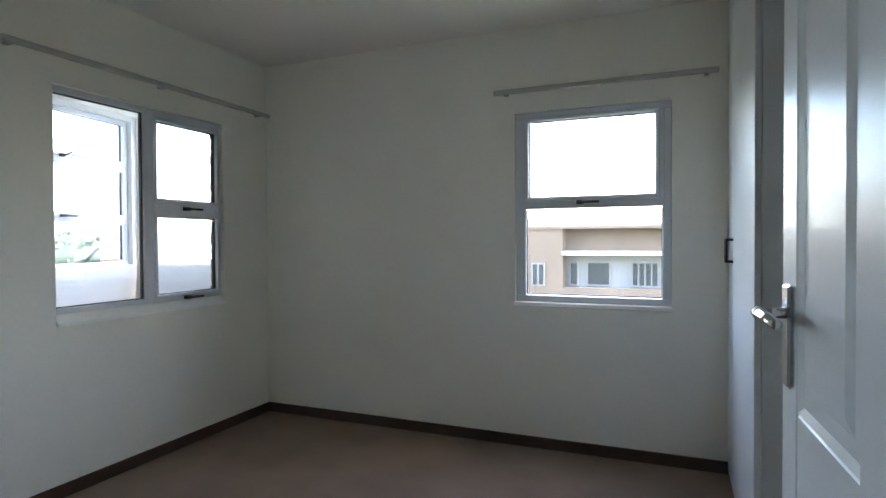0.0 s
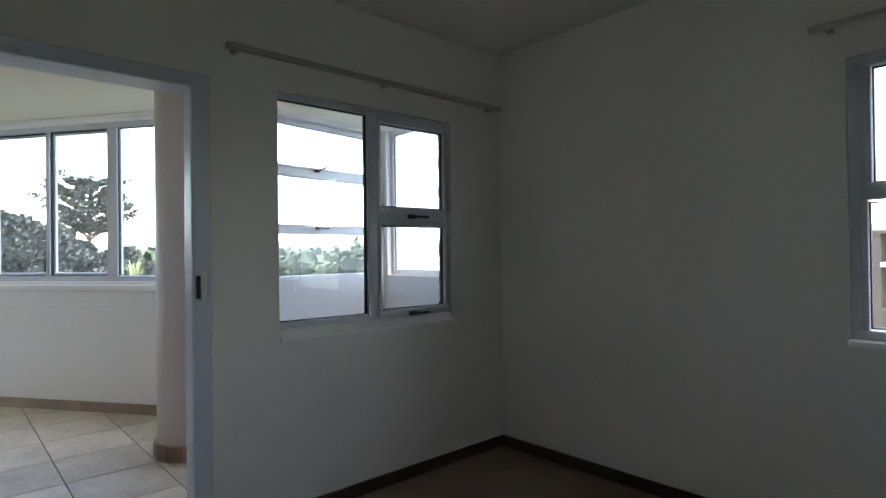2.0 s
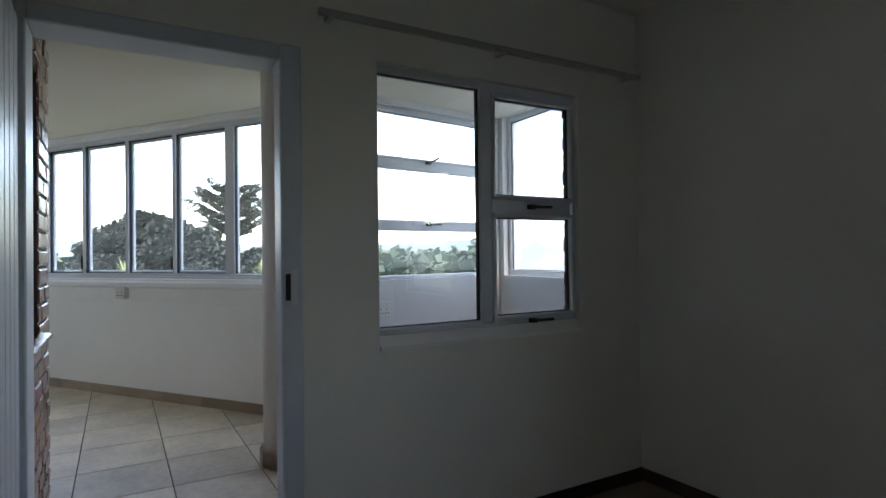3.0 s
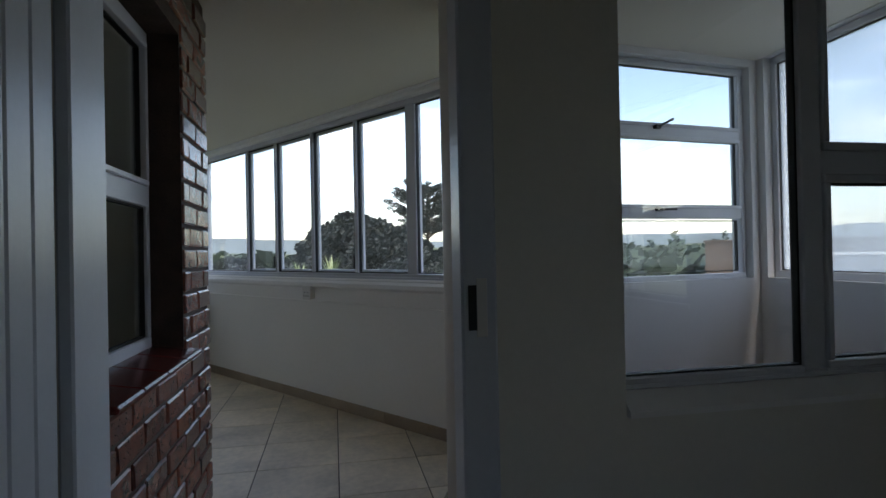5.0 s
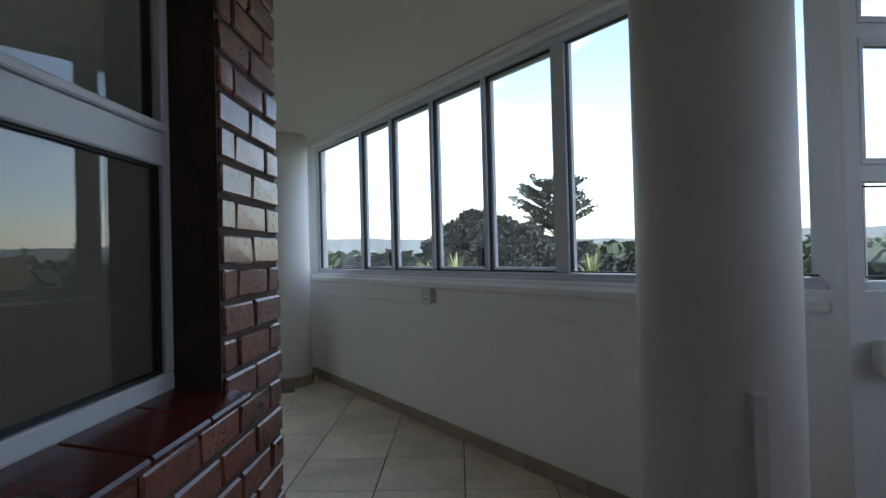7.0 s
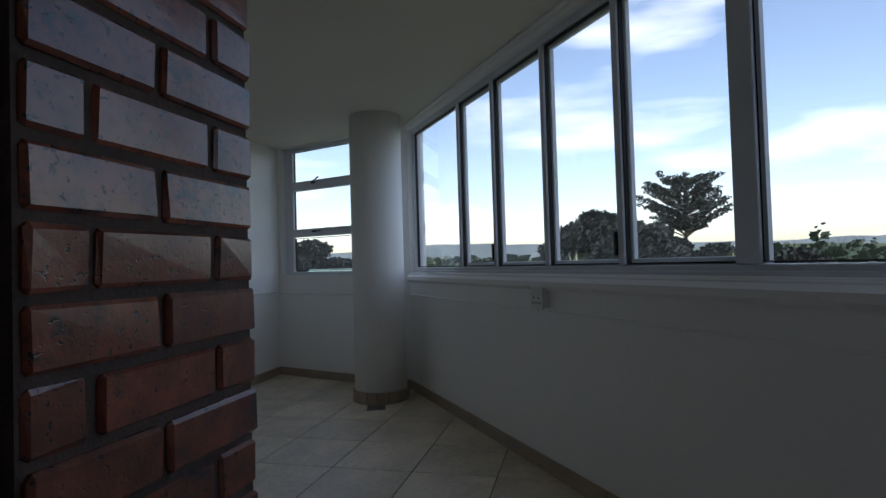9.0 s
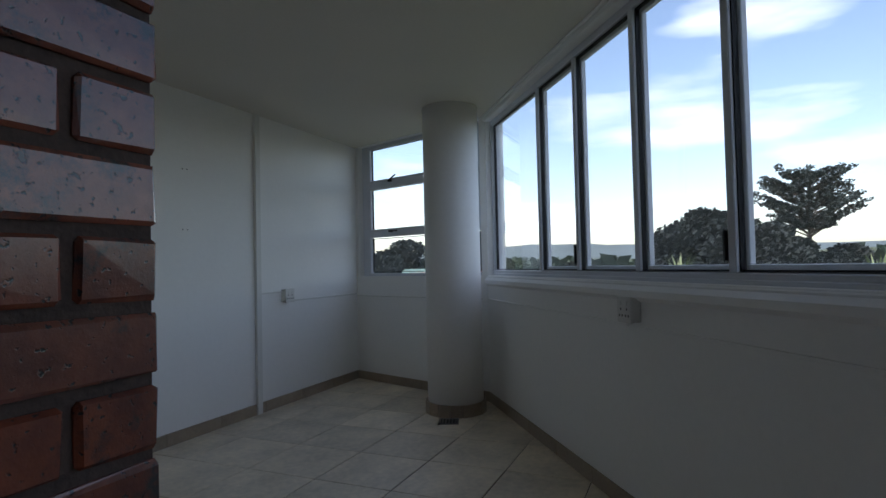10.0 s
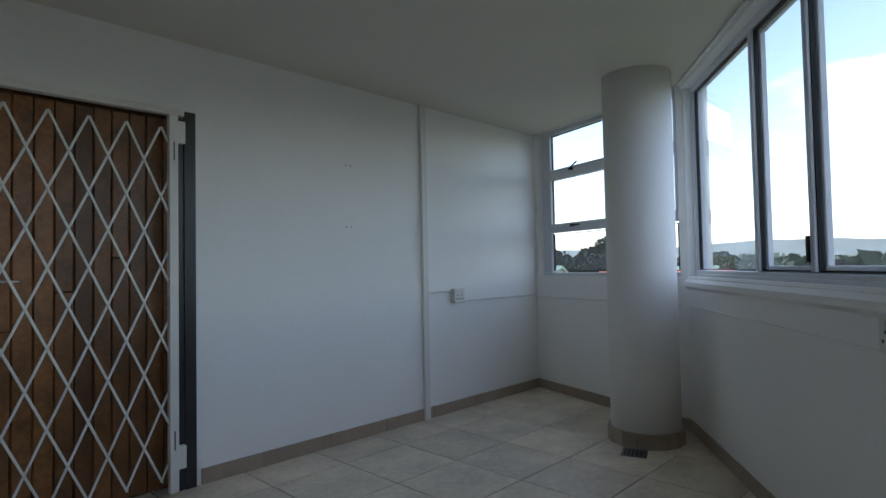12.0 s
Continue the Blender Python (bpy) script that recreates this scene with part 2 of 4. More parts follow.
def wall(name, p, q, thick, z0, z1, mat, openings=(), label=""):
    """A wall from p to q, thick to the left of that line, with openings (s0, s1, low, high) cut through."""
    length = math.hypot(q[0] - p[0], q[1] - p[1])
    ss = sorted({0.0, length, *[v for o in openings for v in o[:2]]})
    zs = sorted({z0, z1, *[v for o in openings for v in o[2:]]})
    ss = [s for s in ss if 0 <= s <= length]
    zs = [z for z in zs if z0 <= z <= z1]

    def solid(i, k):
        if not (0 <= i < len(ss) - 1 and 0 <= k < len(zs) - 1):
            return False
        s, z = (ss[i] + ss[i + 1]) / 2, (zs[k] + zs[k + 1]) / 2
        return not any(o[0] < s < o[1] and o[2] < z < o[3] for o in openings)

    bm = bmesh.new()

    def quad(*c):
        bm.faces.new([bm.verts.new(v) for v in c])

    for i in range(len(ss) - 1):
        for k in range(len(zs) - 1):
            if not solid(i, k):
                continue
            a, b, c, d = ss[i], ss[i + 1], zs[k], zs[k + 1]
            quad((a, 0, c), (b, 0, c), (b, 0, d), (a, 0, d))
            quad((a, thick, c), (a, thick, d), (b, thick, d), (b, thick, c))
            if not solid(i - 1, k):
                quad((a, 0, c), (a, 0, d), (a, thick, d), (a, thick, c))
            if not solid(i + 1, k):
                quad((b, 0, c), (b, thick, c), (b, thick, d), (b, 0, d))
            if not solid(i, k - 1):
                quad((a, 0, c), (a, thick, c), (b, thick, c), (b, 0, c))
            if not solid(i, k + 1):
                quad((a, 0, d), (b, 0, d), (b, thick, d), (a, thick, d))
    bmesh.ops.remove_doubles(bm, verts=bm.verts, dist=1e-5)
    ob = new(name, mesh_of(bm, name, mat))
    ob.matrix_basis = along(p, q)
    return tagged(ob, label, "wall", kind="structure")


def slab(name, points, z0, z1, mat, label, category):
    bm = bmesh.new()
    low = [bm.verts.new((x, y, z0)) for x, y in points]
    f = bm.faces.new(low)
    r = bmesh.ops.extrude_face_region(bm, geom=[f])
    for v in r["geom"]:
        if isinstance(v, bmesh.types.BMVert):
            v.co.z = z1
    ob = new(name, mesh_of(bm, name, mat))
    return tagged(ob, label, category, kind="structure")


# ---- plan ----
WX, NY, EX, SY = -2.35, 3.315, 0.78, 0.17
CEIL_B, CEIL_S = 2.60, 2.46
SKIN = -2.475
AY = -2.165
P_A, P_E = (-8.03, -0.50), (-4.02, 2.35)
P_SW = (-8.59, AY)
P_N = (-4.215, 3.71)
P_H = (SKIN + 0.075, 3.692)
BY, BX = 0.465, -3.93
SILL = 1.08

slab("floor", [(-2.50, -0.02), (1.5, -0.02), (1.5, 3.5), (-2.50, 3.5)], -0.2, 0.0, CARPET, "brown short-pile carpet floor of the bedroom", "floor")
slab("floor_hall", [(-1.2, -2.2), (1.6, -2.2), (1.6, -0.02), (-1.2, -0.02)], -0.2, 0.0, CARPET, "brown carpet floor of the hall", "floor")
slab("ceiling", [(-2.5, -2.2), (1.6, -2.2), (1.6, 3.6), (-2.5, 3.6)], CEIL_B, CEIL_B + 0.15, CEIL, "off-white painted plain bedroom ceiling", "ceiling")
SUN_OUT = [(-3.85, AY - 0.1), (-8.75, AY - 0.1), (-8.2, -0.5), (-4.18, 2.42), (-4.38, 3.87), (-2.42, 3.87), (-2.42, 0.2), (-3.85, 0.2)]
slab("ceiling_sunroom", SUN_OUT, CEIL_S, CEIL_S + 0.2, CEIL_SUN, "off-white sunroom ceiling with its shade put into the paint colour", "ceiling")

# Unseen slab added to stop sun leaks and keep the back room dark.
slab("roof", [(-8.8, -2.5), (1.8, -2.5), (1.8, 3.7), (-2.4, 3.91), (-4.43, 3.91), (-4.23, 2.45), (-8.3, -0.45)], 2.76, 2.9, GREYWALL, "unseen flat slab added over the flat to block the sun", "roof")
slab("floor_back_room", [(-3.85, -2.3), (-2.5, -2.3), (-2.5, 0.2), (-3.85, 0.2)], -0.2, -0.001, CARPET, "brown carpet of the room behind the brick window", "floor")

# bedroom walls; each is thick on the outer side
wall("wall_west", (WX, SY - 0.17), (WX, NY + 0.12), 0.055, 0, CEIL_B, PLASTER,
     [(0.515, 1.335, 0.0, 2.07), (1.735, 2.87, 0.865, 2.085)], "pale cream painted plaster wall with window and doorway")
wall("wall_north", (WX, NY), (1.5, NY), 0.22, 0, CEIL_B, PLASTER, [(1.93, 2.84, 0.905, 2.08)], "pale cream painted plaster wall with a window")
wall("wall_east", (1.5, NY), (1.5, -0.02), 0.15, 0, CEIL_B, PLASTER, (), "pale cream plaster wall behind the cupboards")
wall("wall_south", (1.5, SY), (WX, SY), 0.17, 0, CEIL_B, PLASTER, [(0.76, 1.62, 0.0, 2.05)], "pale cream plaster wall with the entrance doorway")
wall("wall_hall_west", (-1.2, -2.2), (-1.2, 0.0), 0.1, 0, CEIL_B, PLASTER, (), "cream plaster hall wall")
wall("wall_hall_east", (1.6, 0.0), (1.6, -2.2), 0.1, 0, CEIL_B, PLASTER, (), "cream plaster hall wall")
wall("wall_hall_south", (1.6, -2.2), (-1.2, -2.2), 0.1, 0, CEIL_B, PLASTER, (), "cream plaster hall wall")

# sunroom walls
OBL = math.hypot(P_E[0] - P_A[0], P_E[1] - P_A[1])
wall("wall_oblique", P_E, P_A, -0.16, 0, CEIL_S, SUNPLASTER, [(0.03, OBL - 0.03, SILL, 2.41)], "white plaster parapet wall under a band of sliding windows")
W3L = math.hypot(P_SW[0] - P_A[0], P_SW[1] - P_A[1])
wall("wall_gate", (-3.8, AY), (P_SW[0] - 0.2, AY), 0.2, 0, CEIL_S, SUNPLASTER, [(0.49, 1.48, 0, 2.07)], "white plaster wall with a gated wooden door")
wall("wall_far_end", P_A, P_SW, -0.16, 0, CEIL_S, SUNPLASTER, [(0.06, W3L - 0.05, SILL, 2.456)], "white plaster end wall with a casement window")
STL = math.hypot(P_N[0] - P_E[0], P_N[1] - P_E[1])
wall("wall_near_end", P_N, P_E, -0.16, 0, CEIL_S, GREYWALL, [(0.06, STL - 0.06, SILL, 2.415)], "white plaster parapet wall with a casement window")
FOG = math.hypot(P_H[0] - P_N[0], P_H[1] - P_N[1])
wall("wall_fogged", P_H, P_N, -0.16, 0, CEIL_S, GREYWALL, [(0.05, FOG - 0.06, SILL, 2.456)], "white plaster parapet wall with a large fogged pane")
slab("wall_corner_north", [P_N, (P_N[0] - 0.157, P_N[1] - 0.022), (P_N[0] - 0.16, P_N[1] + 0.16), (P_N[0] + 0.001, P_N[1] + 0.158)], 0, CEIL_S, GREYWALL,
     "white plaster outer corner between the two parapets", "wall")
wall("wall_house_west", (BX + 0.10, BY - 0.12), (BX + 0.10, AY), 0.1, 0, CEIL_S, SUNPLASTER, (), "white plaster wall behind the brick corner")


# ---- skirtings ----
def skirting(name, p, q, out, high, mat, label, gap=0.0, piece=0.0):
    """A strip along a wall's foot; out is its thickness to the right of the line."""
    length = math.hypot(q[0] - p[0], q[1] - p[1])
    m = along(p, q)
    if not piece:
        bm = bmesh.new()
        add_box(bm, (0, -out, 0), (length, -0.001, high), 0.004)
        ob = new(name, mesh_of(bm, name, mat))
        ob.matrix_basis = m
        return tagged(ob, label, "skirting", kind="structure")
    ob = empty(name, m, label, "skirting", kind="structure")
    s = 0.0
    while s < length - 0.02:
        e = min(length, s + piece)
        part(ob, "skirting_tile", [((s + 0.0015, -out, 0), (e - 0.0015, -0.001, high))], mat, 0.002)
        s = e
    return ob


skirting("baseboard_west", (WX, 1.40), (WX, NY), 0.016, 0.07, DARKWOOD, "dark brown stained wooden skirting board")
skirting("baseboard_north", (WX + 0.017, NY), (EX, NY), 0.016, 0.07, DARKWOOD, "dark brown stained wooden skirting board")
skirting("baseboard_south", (-0.15, SY), (WX, SY), 0.016, 0.07, DARKWOOD, "dark brown stained wooden skirting board")
skirting("baseboard_oblique", P_A, P_E, 0.012, 0.085, SKIRTTILE, "beige tile skirting along the white parapet", piece=0.47)
skirting("baseboard_gate", P_SW, (-5.31, AY), -0.012, 0.085, SKIRTTILE, "beige tile skirting under the white wall", piece=0.485)
skirting("baseboard_far_end", P_SW, P_A, 0.012, 0.085, SKIRTTILE, "beige tile skirting at the end wall", piece=0.47)


# ---- windows ----
def window(name, m, w, h, posts, rails, panes, label, depth=0.05, rim=0.045, handles=(), sash=()):
    """A window whose lower corner is at m: x along, y outwards, z up.
    posts (x0, x1, z0, z1), rails (x0, x1, z0, z1), panes (x0, x1, z0, z1, material)."""
    ob = empty(name, m, label, "window", kind="structure")
    bars = [((0, 0, 0), (w, depth, rim)), ((0, 0, h - rim), (w, depth, h)), ((0, 0.0005, rim), (rim, depth, h - rim)), ((w - rim, 0.0005, rim), (w, depth, h - rim))]
    part(ob, "frame", bars, ALU, 0.004)
    for x0, x1, z0, z1 in posts:
        part(ob, "mullion", [((x0, -0.003, z0), (x1, depth - 0.004, z1))], ALU, 0.004)
    for x0, x1, z0, z1 in rails:
        part(ob, "transom", [((x0, -0.002, z0), (x1, depth - 0.005, z1))], ALU, 0.004)
    for x0, x1, z0, z1, mat in panes:
        g = 0.006
        part(ob, "gasket", [((x0, 0.012, z0), (x0 + g, 0.034, z1)), ((x1 - g, 0.012, z0), (x1, 0.034, z1)),
                            ((x0 + g, 0.012, z0), (x1 - g, 0.034, z0 + g)), ((x0 + g, 0.012, z1 - g), (x1 - g, 0.034, z1))], GASKET, 0.0)
        p = part(ob, "pane", [((x0 + 0.002, 0.020, z0 + 0.002), (x1 - 0.002, 0.025, z1 - 0.002))], mat, 0.0)
        p.visible_shadow = False
    for x0, x1, z0, z1 in sash:
        r = 0.022
        part(ob, "sash", [((x0, -0.012, z0), (x1, 0.03, z0 + r)), ((x0, -0.012, z1 - r), (x1, 0.03, z1)),
                          ((x0, -0.0115, z0 + r), (x0 + r, 0.03, z1 - r)), ((x1 - r, -0.0115, z0 + r), (x1, 0.03, z1 - r))], ALU, 0.004)
    for x, z, tilt in handles:
        bm = bmesh.new()
        add_box(bm, (-0.02, -0.03, -0.012), (0.02, 0, 0.012), 0.003)
        add_box(bm, (-0.005, -0.042, -0.007), (0.115, -0.026, 0.007), 0.004, Matrix.Rotation(-tilt, 4, "Y"))
        hd = new("handle", mesh_of(bm, "handle", BLACK))
        hd.parent = ob
        hd.matrix_basis = pose(x, -0.004, z)
        tagged(hd, "dark metal window stay")
    return ob


# bedroom window towards the sunroom: one large fixed light, two small casements
window("window_1", pose(WX - 0.028, 1.735, 0.922, 0, 0, 90), 1.135, 1.162, [(0.535, 0.60, 0.02, 1.15)], [(0.60, 1.10, 0.535, 0.61), (0.60, 1.121, 1.105, 1.15), (0.012, 0.535, 1.127, 1.15), (0.012, 0.535, 0.012, 0.031), (0.60, 1.121, 0.012, 0.03)],
       [(0.012, 0.535, 0.03, 1.128, GLASS), (0.622, 1.095, 0.627, 1.096, GLASS), (0.622, 1.095, 0.044, 0.52, GLASS)],
       "white aluminium window with one fixed and two hinged lights", rim=0.016,
       sash=[(0.60, 1.117, 0.605, 1.118), (0.60, 1.117, 0.022, 0.542)], handles=[(0.83, 0.575, 0.0), (0.83, 0.015, 0.0)])
window("window_2", pose(-0.42, NY + 0.025, 0.905, 0, 0, 0), 0.91, 1.175, [(0.038, 0.084, 0.62, 1.137), (0.825, 0.872, 0.62, 1.137), (0.038, 0.066, 0.038, 0.58), (0.861, 0.872, 0.038, 0.58)], [(0.035, 0.875, 0.575, 0.632), (0.083, 0.826, 1.117, 1.137)],
       [(0.083, 0.826, 0.645, 1.118, GLASS), (0.065, 0.862, 0.046, 0.567, GLASS)], "white aluminium window with an upper casement",
       rim=0.04, sash=[(0.061, 0.848, 0.622, 1.141)], handles=[(0.40, 0.61, 0.0)])
bm = bmesh.new()
lows = [(WX - 0.12, 0.8655), (WX + 0.018, 0.8655), (WX + 0.018, 0.880), (WX - 0.03, 0.921), (WX - 0.12, 0.921)]
ends = [[bm.verts.new((x, y, z)) for x, z in lows] for y in (1.736, 2.869)]
for k in range(5):
    bm.faces.new((ends[0][k], ends[0][(k + 1) % 5], ends[1][(k + 1) % 5], ends[1][k]))
bm.faces.new(ends[0])
bm.faces.new(ends[1])
new("window_sill_west", mesh_of(bm, "window_sill_west", SUNPLASTER))
tagged(bpy.data.objects["window_sill_west"], "white painted plaster window sill", "sill", kind="structure")

bm = bmesh.new()
add_box(bm, (-0.425, NY - 0.014, 0.876), (0.495, NY + 0.02, 0.9045), 0.005)
tagged(new("window_sill_north", mesh_of(bm, "window_sill_north", SUNPLASTER)), "white painted plaster window sill", "sill", kind="structure")

# band of sliding windows over the oblique parapet
H_S = 2.41 - SILL
LB = OBL - 0.06
m_band = along(P_A, P_E, SILL) @ pose(0.03, 0.045, 0)
bars = [(1.057, 1.095), (1.625, 1.66), (2.245, 2.285), (2.865, 2.905), (3.49, 3.59)]
g0, g1 = 0.05, H_S - 0.05
lights = list(zip([0.06] + [q for p, q in bars], [p for p, q in bars] + [LB - 0.045]))
window("window_3", m_band, LB, H_S, [(p, q, 0.045, H_S - 0.045) for p, q in bars], [], [(p, q, g0, g1, GLASS) for p, q in lights],
       "long band of white aluminium sliding windows", depth=0.07)
# each sliding light has its own slim stiles and rails behind the front track
for p, q in lights[1:5]:
    part(bpy.data.objects["window_3"], "sash", [((p, 0.036, 0.045), (q, 0.062, 0.075)), ((p, 0.036, H_S - 0.075), (q, 0.062, H_S - 0.045)),
                                                ((p, 0.0365, 0.075), (p + 0.022, 0.062, H_S - 0.075)), ((q - 0.022, 0.0365, 0.075), (q, 0.062, H_S - 0.075))], ALU, 0.003)
part(bpy.data.objects["window_3"], "track", [((0.05, -0.014, 0.0), (LB - 0.05, -0.001, 0.022))], ALU, 0.003)
for p, q in (bars[1], bars[3]):
    part(bpy.data.objects["window_3"], "latch", [((p - 0.014, -0.014, 0.09), (p - 0.001, 0.004, 0.20))], BLACK, 0.002, "small black sliding latch")


def stack(name, p, q, z, h, label, inset, cuts, centre, margin=0.06, first=0.04):
    """Three wide lights one over another; cuts: the heights of the two rails as shares of h."""
    length = math.hypot(q[0] - p[0], q[1] - p[1]) - 2 * margin
    panes, sashes, hand, rails = [], [], [], []
    zs = [0.03, h * cuts[0], h * cuts[1], h - 0.022]
    a, b = first, length - 0.04
    for k in range(3):
        low = zs[k] + (0.030 if k else 0.012)
        panes.append((a + 0.018, b - 0.018, low, zs[k + 1] - (0.06 if k < 2 else 0.02), GLASS))
        if k:
            sashes.append((a, b, zs[k] + 0.010, zs[k + 1] - (0.043 if k < 2 else 0.0)))
            hand.append((centre, zs[k] + 0.005, 0.45 if k == 2 else 0.0))
            rails.append((a, b, zs[k] - 0.05, zs[k] + 0.012))
    posts = [(0.02, first, 0.03, h - 0.03)] if first > 0.05 else []
    return window(name, along(p, q, z) @ pose(margin, inset, 0), length, h, posts, rails, panes, label, sash=sashes, handles=hand, rim=0.03)


stack("window_4", P_SW, P_A, SILL, 2.455 - SILL, "white aluminium casement window of three stacked lights", 0.05, (0.33, 0.705), 0.45, first=0.12)
stack("window_5", P_E, P_N, SILL, 2.412 - SILL, "white aluminium casement window of three stacked lights", 0.05, (0.319, 0.69), 0.56)
window("window_6", along(P_N, P_H, SILL) @ pose(0.06, 0.05, 0), FOG - 0.12, 2.455 - SILL, [], [], [(0.045, FOG - 0.165, 0.045, 2.455 - SILL - 0.045, HAZY)],
       "large fixed pane of fogged glass in a white frame")

# rounded plaster sill under the band
bm = bmesh.new()
add_box(bm, (0.0, -0.006, -0.045), (OBL - 0.05, 0.045, 0.004), 0.012)
add_box(bm, (0.0, -0.034, -0.085), (OBL - 0.05, 0.02, -0.016), 0.02)
o = new("window_sill_band", mesh_of(bm, "window_sill_band", SUNPLASTER))
o.matrix_basis = along(P_A, P_E, SILL)
tagged(o, "rounded white plaster sill under the sliding windows", "sill", kind="structure")
bm = bmesh.new()
add_box(bm, (0.0, -0.012, 0), (OBL, 0.10, CEIL_S - 2.411), 0.006)
add_box(bm, (0.0, -0.03, 0.028), (OBL, -0.012, 0.05), 0.004)
o = new("trim_band", mesh_of(bm, "trim_band", SUNPLASTER))
o.matrix_basis = along(P_A, P_E, 2.411)
tagged(o, "white trim strip above the sliding windows", "trim", kind="structure")


# ---- columns ----
def column(x, y, r, label):
    ob = empty("column", pose(x, y, 0), label, "column", "round plaster columns")
    bm = bmesh.new()
    bmesh.ops.create_cone(bm, cap_ends=True, segments=48, radius1=r, radius2=r, depth=CEIL_S, matrix=pose(0, 0, CEIL_S / 2))
    s = new("shaft", mesh_of(bm, "shaft", SUNPLASTER, True))
    s.parent = ob
    n = 16
    for i in range(n):
        t = part(ob, "skirting_tile", [((r - 0.004, -(r + 0.01) * math.tan(math.pi / n) + 0.002, 0), (r + 0.018, (r + 0.01) * math.tan(math.pi / n) - 0.002, 0.095))], SKIRTTILE, 0.002)
        t.matrix_basis = pose(0, 0, 0, 0, 0, 360 * i / n)
    return ob


column(-7.66, -0.67, 0.225, "white round plaster column with a tiled foot")
column(-3.70, 1.765, 0.21, "white round plaster column beside the doorway")


# ---- doors ----
def lever(parent, m, plate_h=0.165):
    bm = bmesh.new()
    add_box(bm, (-0.02, -0.009, -plate_h * 0.6), (0.02, 0, plate_h * 0.4), 0.004)
    p = new("handle_plate", mesh_of(bm, "handle_plate", CHROME))
    p.parent, p.matrix_basis = parent, m
    bm = bmesh.new()
    add_tube(bm, (0, 0, 0.02), (0, -0.05, 0.02), 0.009, 14)
    add_tube(bm, (0, -0.047, 0.02), (0.055, -0.052, 0.022), 0.010, 14, 0.011)
    add_tube(bm, (0.055, -0.052, 0.022), (0.115, -0.043, 0.016), 0.011, 14, 0.008)
    h = new("handle", mesh_of(bm, "handle", CHROME, True))
    h.parent, h.matrix_basis = parent, m
    tagged(h, "chrome lever handle")


def panel_door():
    """The entrance door: two long panels over two short ones, standing open."""
    ob = empty("door_1", along((0.768, 0.19), (0.721, 0.99)), "white gloss panelled entrance door standing open with chrome handle", "door", kind="structure")
    w, h, t = 0.80, 2.03, 0.04
    part(ob, "core", [((0, 0.008, 0.01), (w, t - 0.008, h))], DOORPAINT, 0.001)
    st = 0.09
    part(ob, "stiles", [((0, 0, 0.01), (st, t, h)), ((w - st, 0, 0.01), (w, t, h)), ((w / 2 - 0.05, 0.0005, 0.01), (w / 2 + 0.05, t - 0.0005, h)),
                        ((st, 0.001, 0.01), (w - st, t - 0.001, 0.22)), ((st, 0.001, 0.80), (w - st, t - 0.001, 1.02)), ((st, 0.001, h - 0.12), (w - st, t - 0.001, h))], DOORPAINT, 0.004)
    for x0, x1 in ((st, w / 2 - 0.05), (w / 2 + 0.05, w - st)):
        for z0, z1 in ((0.22, 0.80), (1.02, h - 0.12)):
            bm = bmesh.new()
            vs = [bm.verts.new(v) for v in ((x0, 0.002, z0), (x1, 0.002, z0), (x1, 0.002, z1), (x0, 0.002, z1))]
            i = 0.02
            us = [bm.verts.new(v) for v in ((x0 + i, 0.012, z0 + i), (x1 - i, 0.012, z0 + i), (x1 - i, 0.012, z1 - i), (x0 + i, 0.012, z1 - i))]
            j = 0.055
            ws = [bm.verts.new(v) for v in ((x0 + j, 0.003, z0 + j), (x1 - j, 0.003, z0 + j), (x1 - j, 0.003, z1 - j), (x0 + j, 0.003, z1 - j))]
            for A, B in ((vs, us), (us, ws)):
                for k in range(4):
                    bm.faces.new((A[k], A[(k + 1) % 4], B[(k + 1) % 4], B[k]))
            bm.faces.new(ws)
            for f in [f for f in bm.faces]:
                if f.normal.y > 0:
                    f.normal_flip()
            p = new("door_panel", mesh_of(bm, "door_panel", DOORPAINT))
            p.parent = ob
            p.matrix_basis = Matrix.Translation((0, t, 0)) @ Matrix.Diagonal((1, -1, 1, 1))
    lever(ob, Matrix.Translation((w - 0.055, t, 1.15)) @ pose(0, 0, 0, 0, 0, 180))
    return ob


panel_door()
# entrance frame with its strike plate
fr = empty("door_frame_1", pose(0, 0, 0), "white gloss entrance door frame with a worn strike plate", "door frame", kind="structure")
part(fr, "jamb", [((-0.12, -0.01, 0), (-0.085, SY + 0.012, 2.05))], DOORPAINT, 0.004)
part(fr, "jamb", [((0.725, -0.01, 0), (0.739, SY - 0.01, 2.05))], DOORPAINT, 0.004)
part(fr, "head", [((-0.085, -0.01, 2.03), (0.722, SY + 0.012, 2.049))], DOORPAINT, 0.004)
part(fr, "strike_plate", [((-0.086, 0.10, 0.985), (-0.0825, 0.152, 1.10))], BRASS, 0.001, "worn brass strike plate")
part(fr, "strike_lip", [((-0.0855, 0.152, 0.90), (-0.068, 0.1815, 1.115))], DOORPAINT, 0.002)


def board_door():
    """White tongued and grooved door folded back into the bedroom."""
    ob = empty("door_2", along((-2.27, 0.53), (-1.53, 0.535)), "white painted tongue-and-groove door standing open into the bedroom", "door", kind="structure")
    n, w = 9, 0.75
    for i in range(n):
        a, b = w * i / n, w * (i + 1) / n
        part(ob, "board", [((a + 0.0015, -0.036, 0.012), (b - 0.0015, 0, 2.0))], DOORPAINT, 0.005)
    return ob


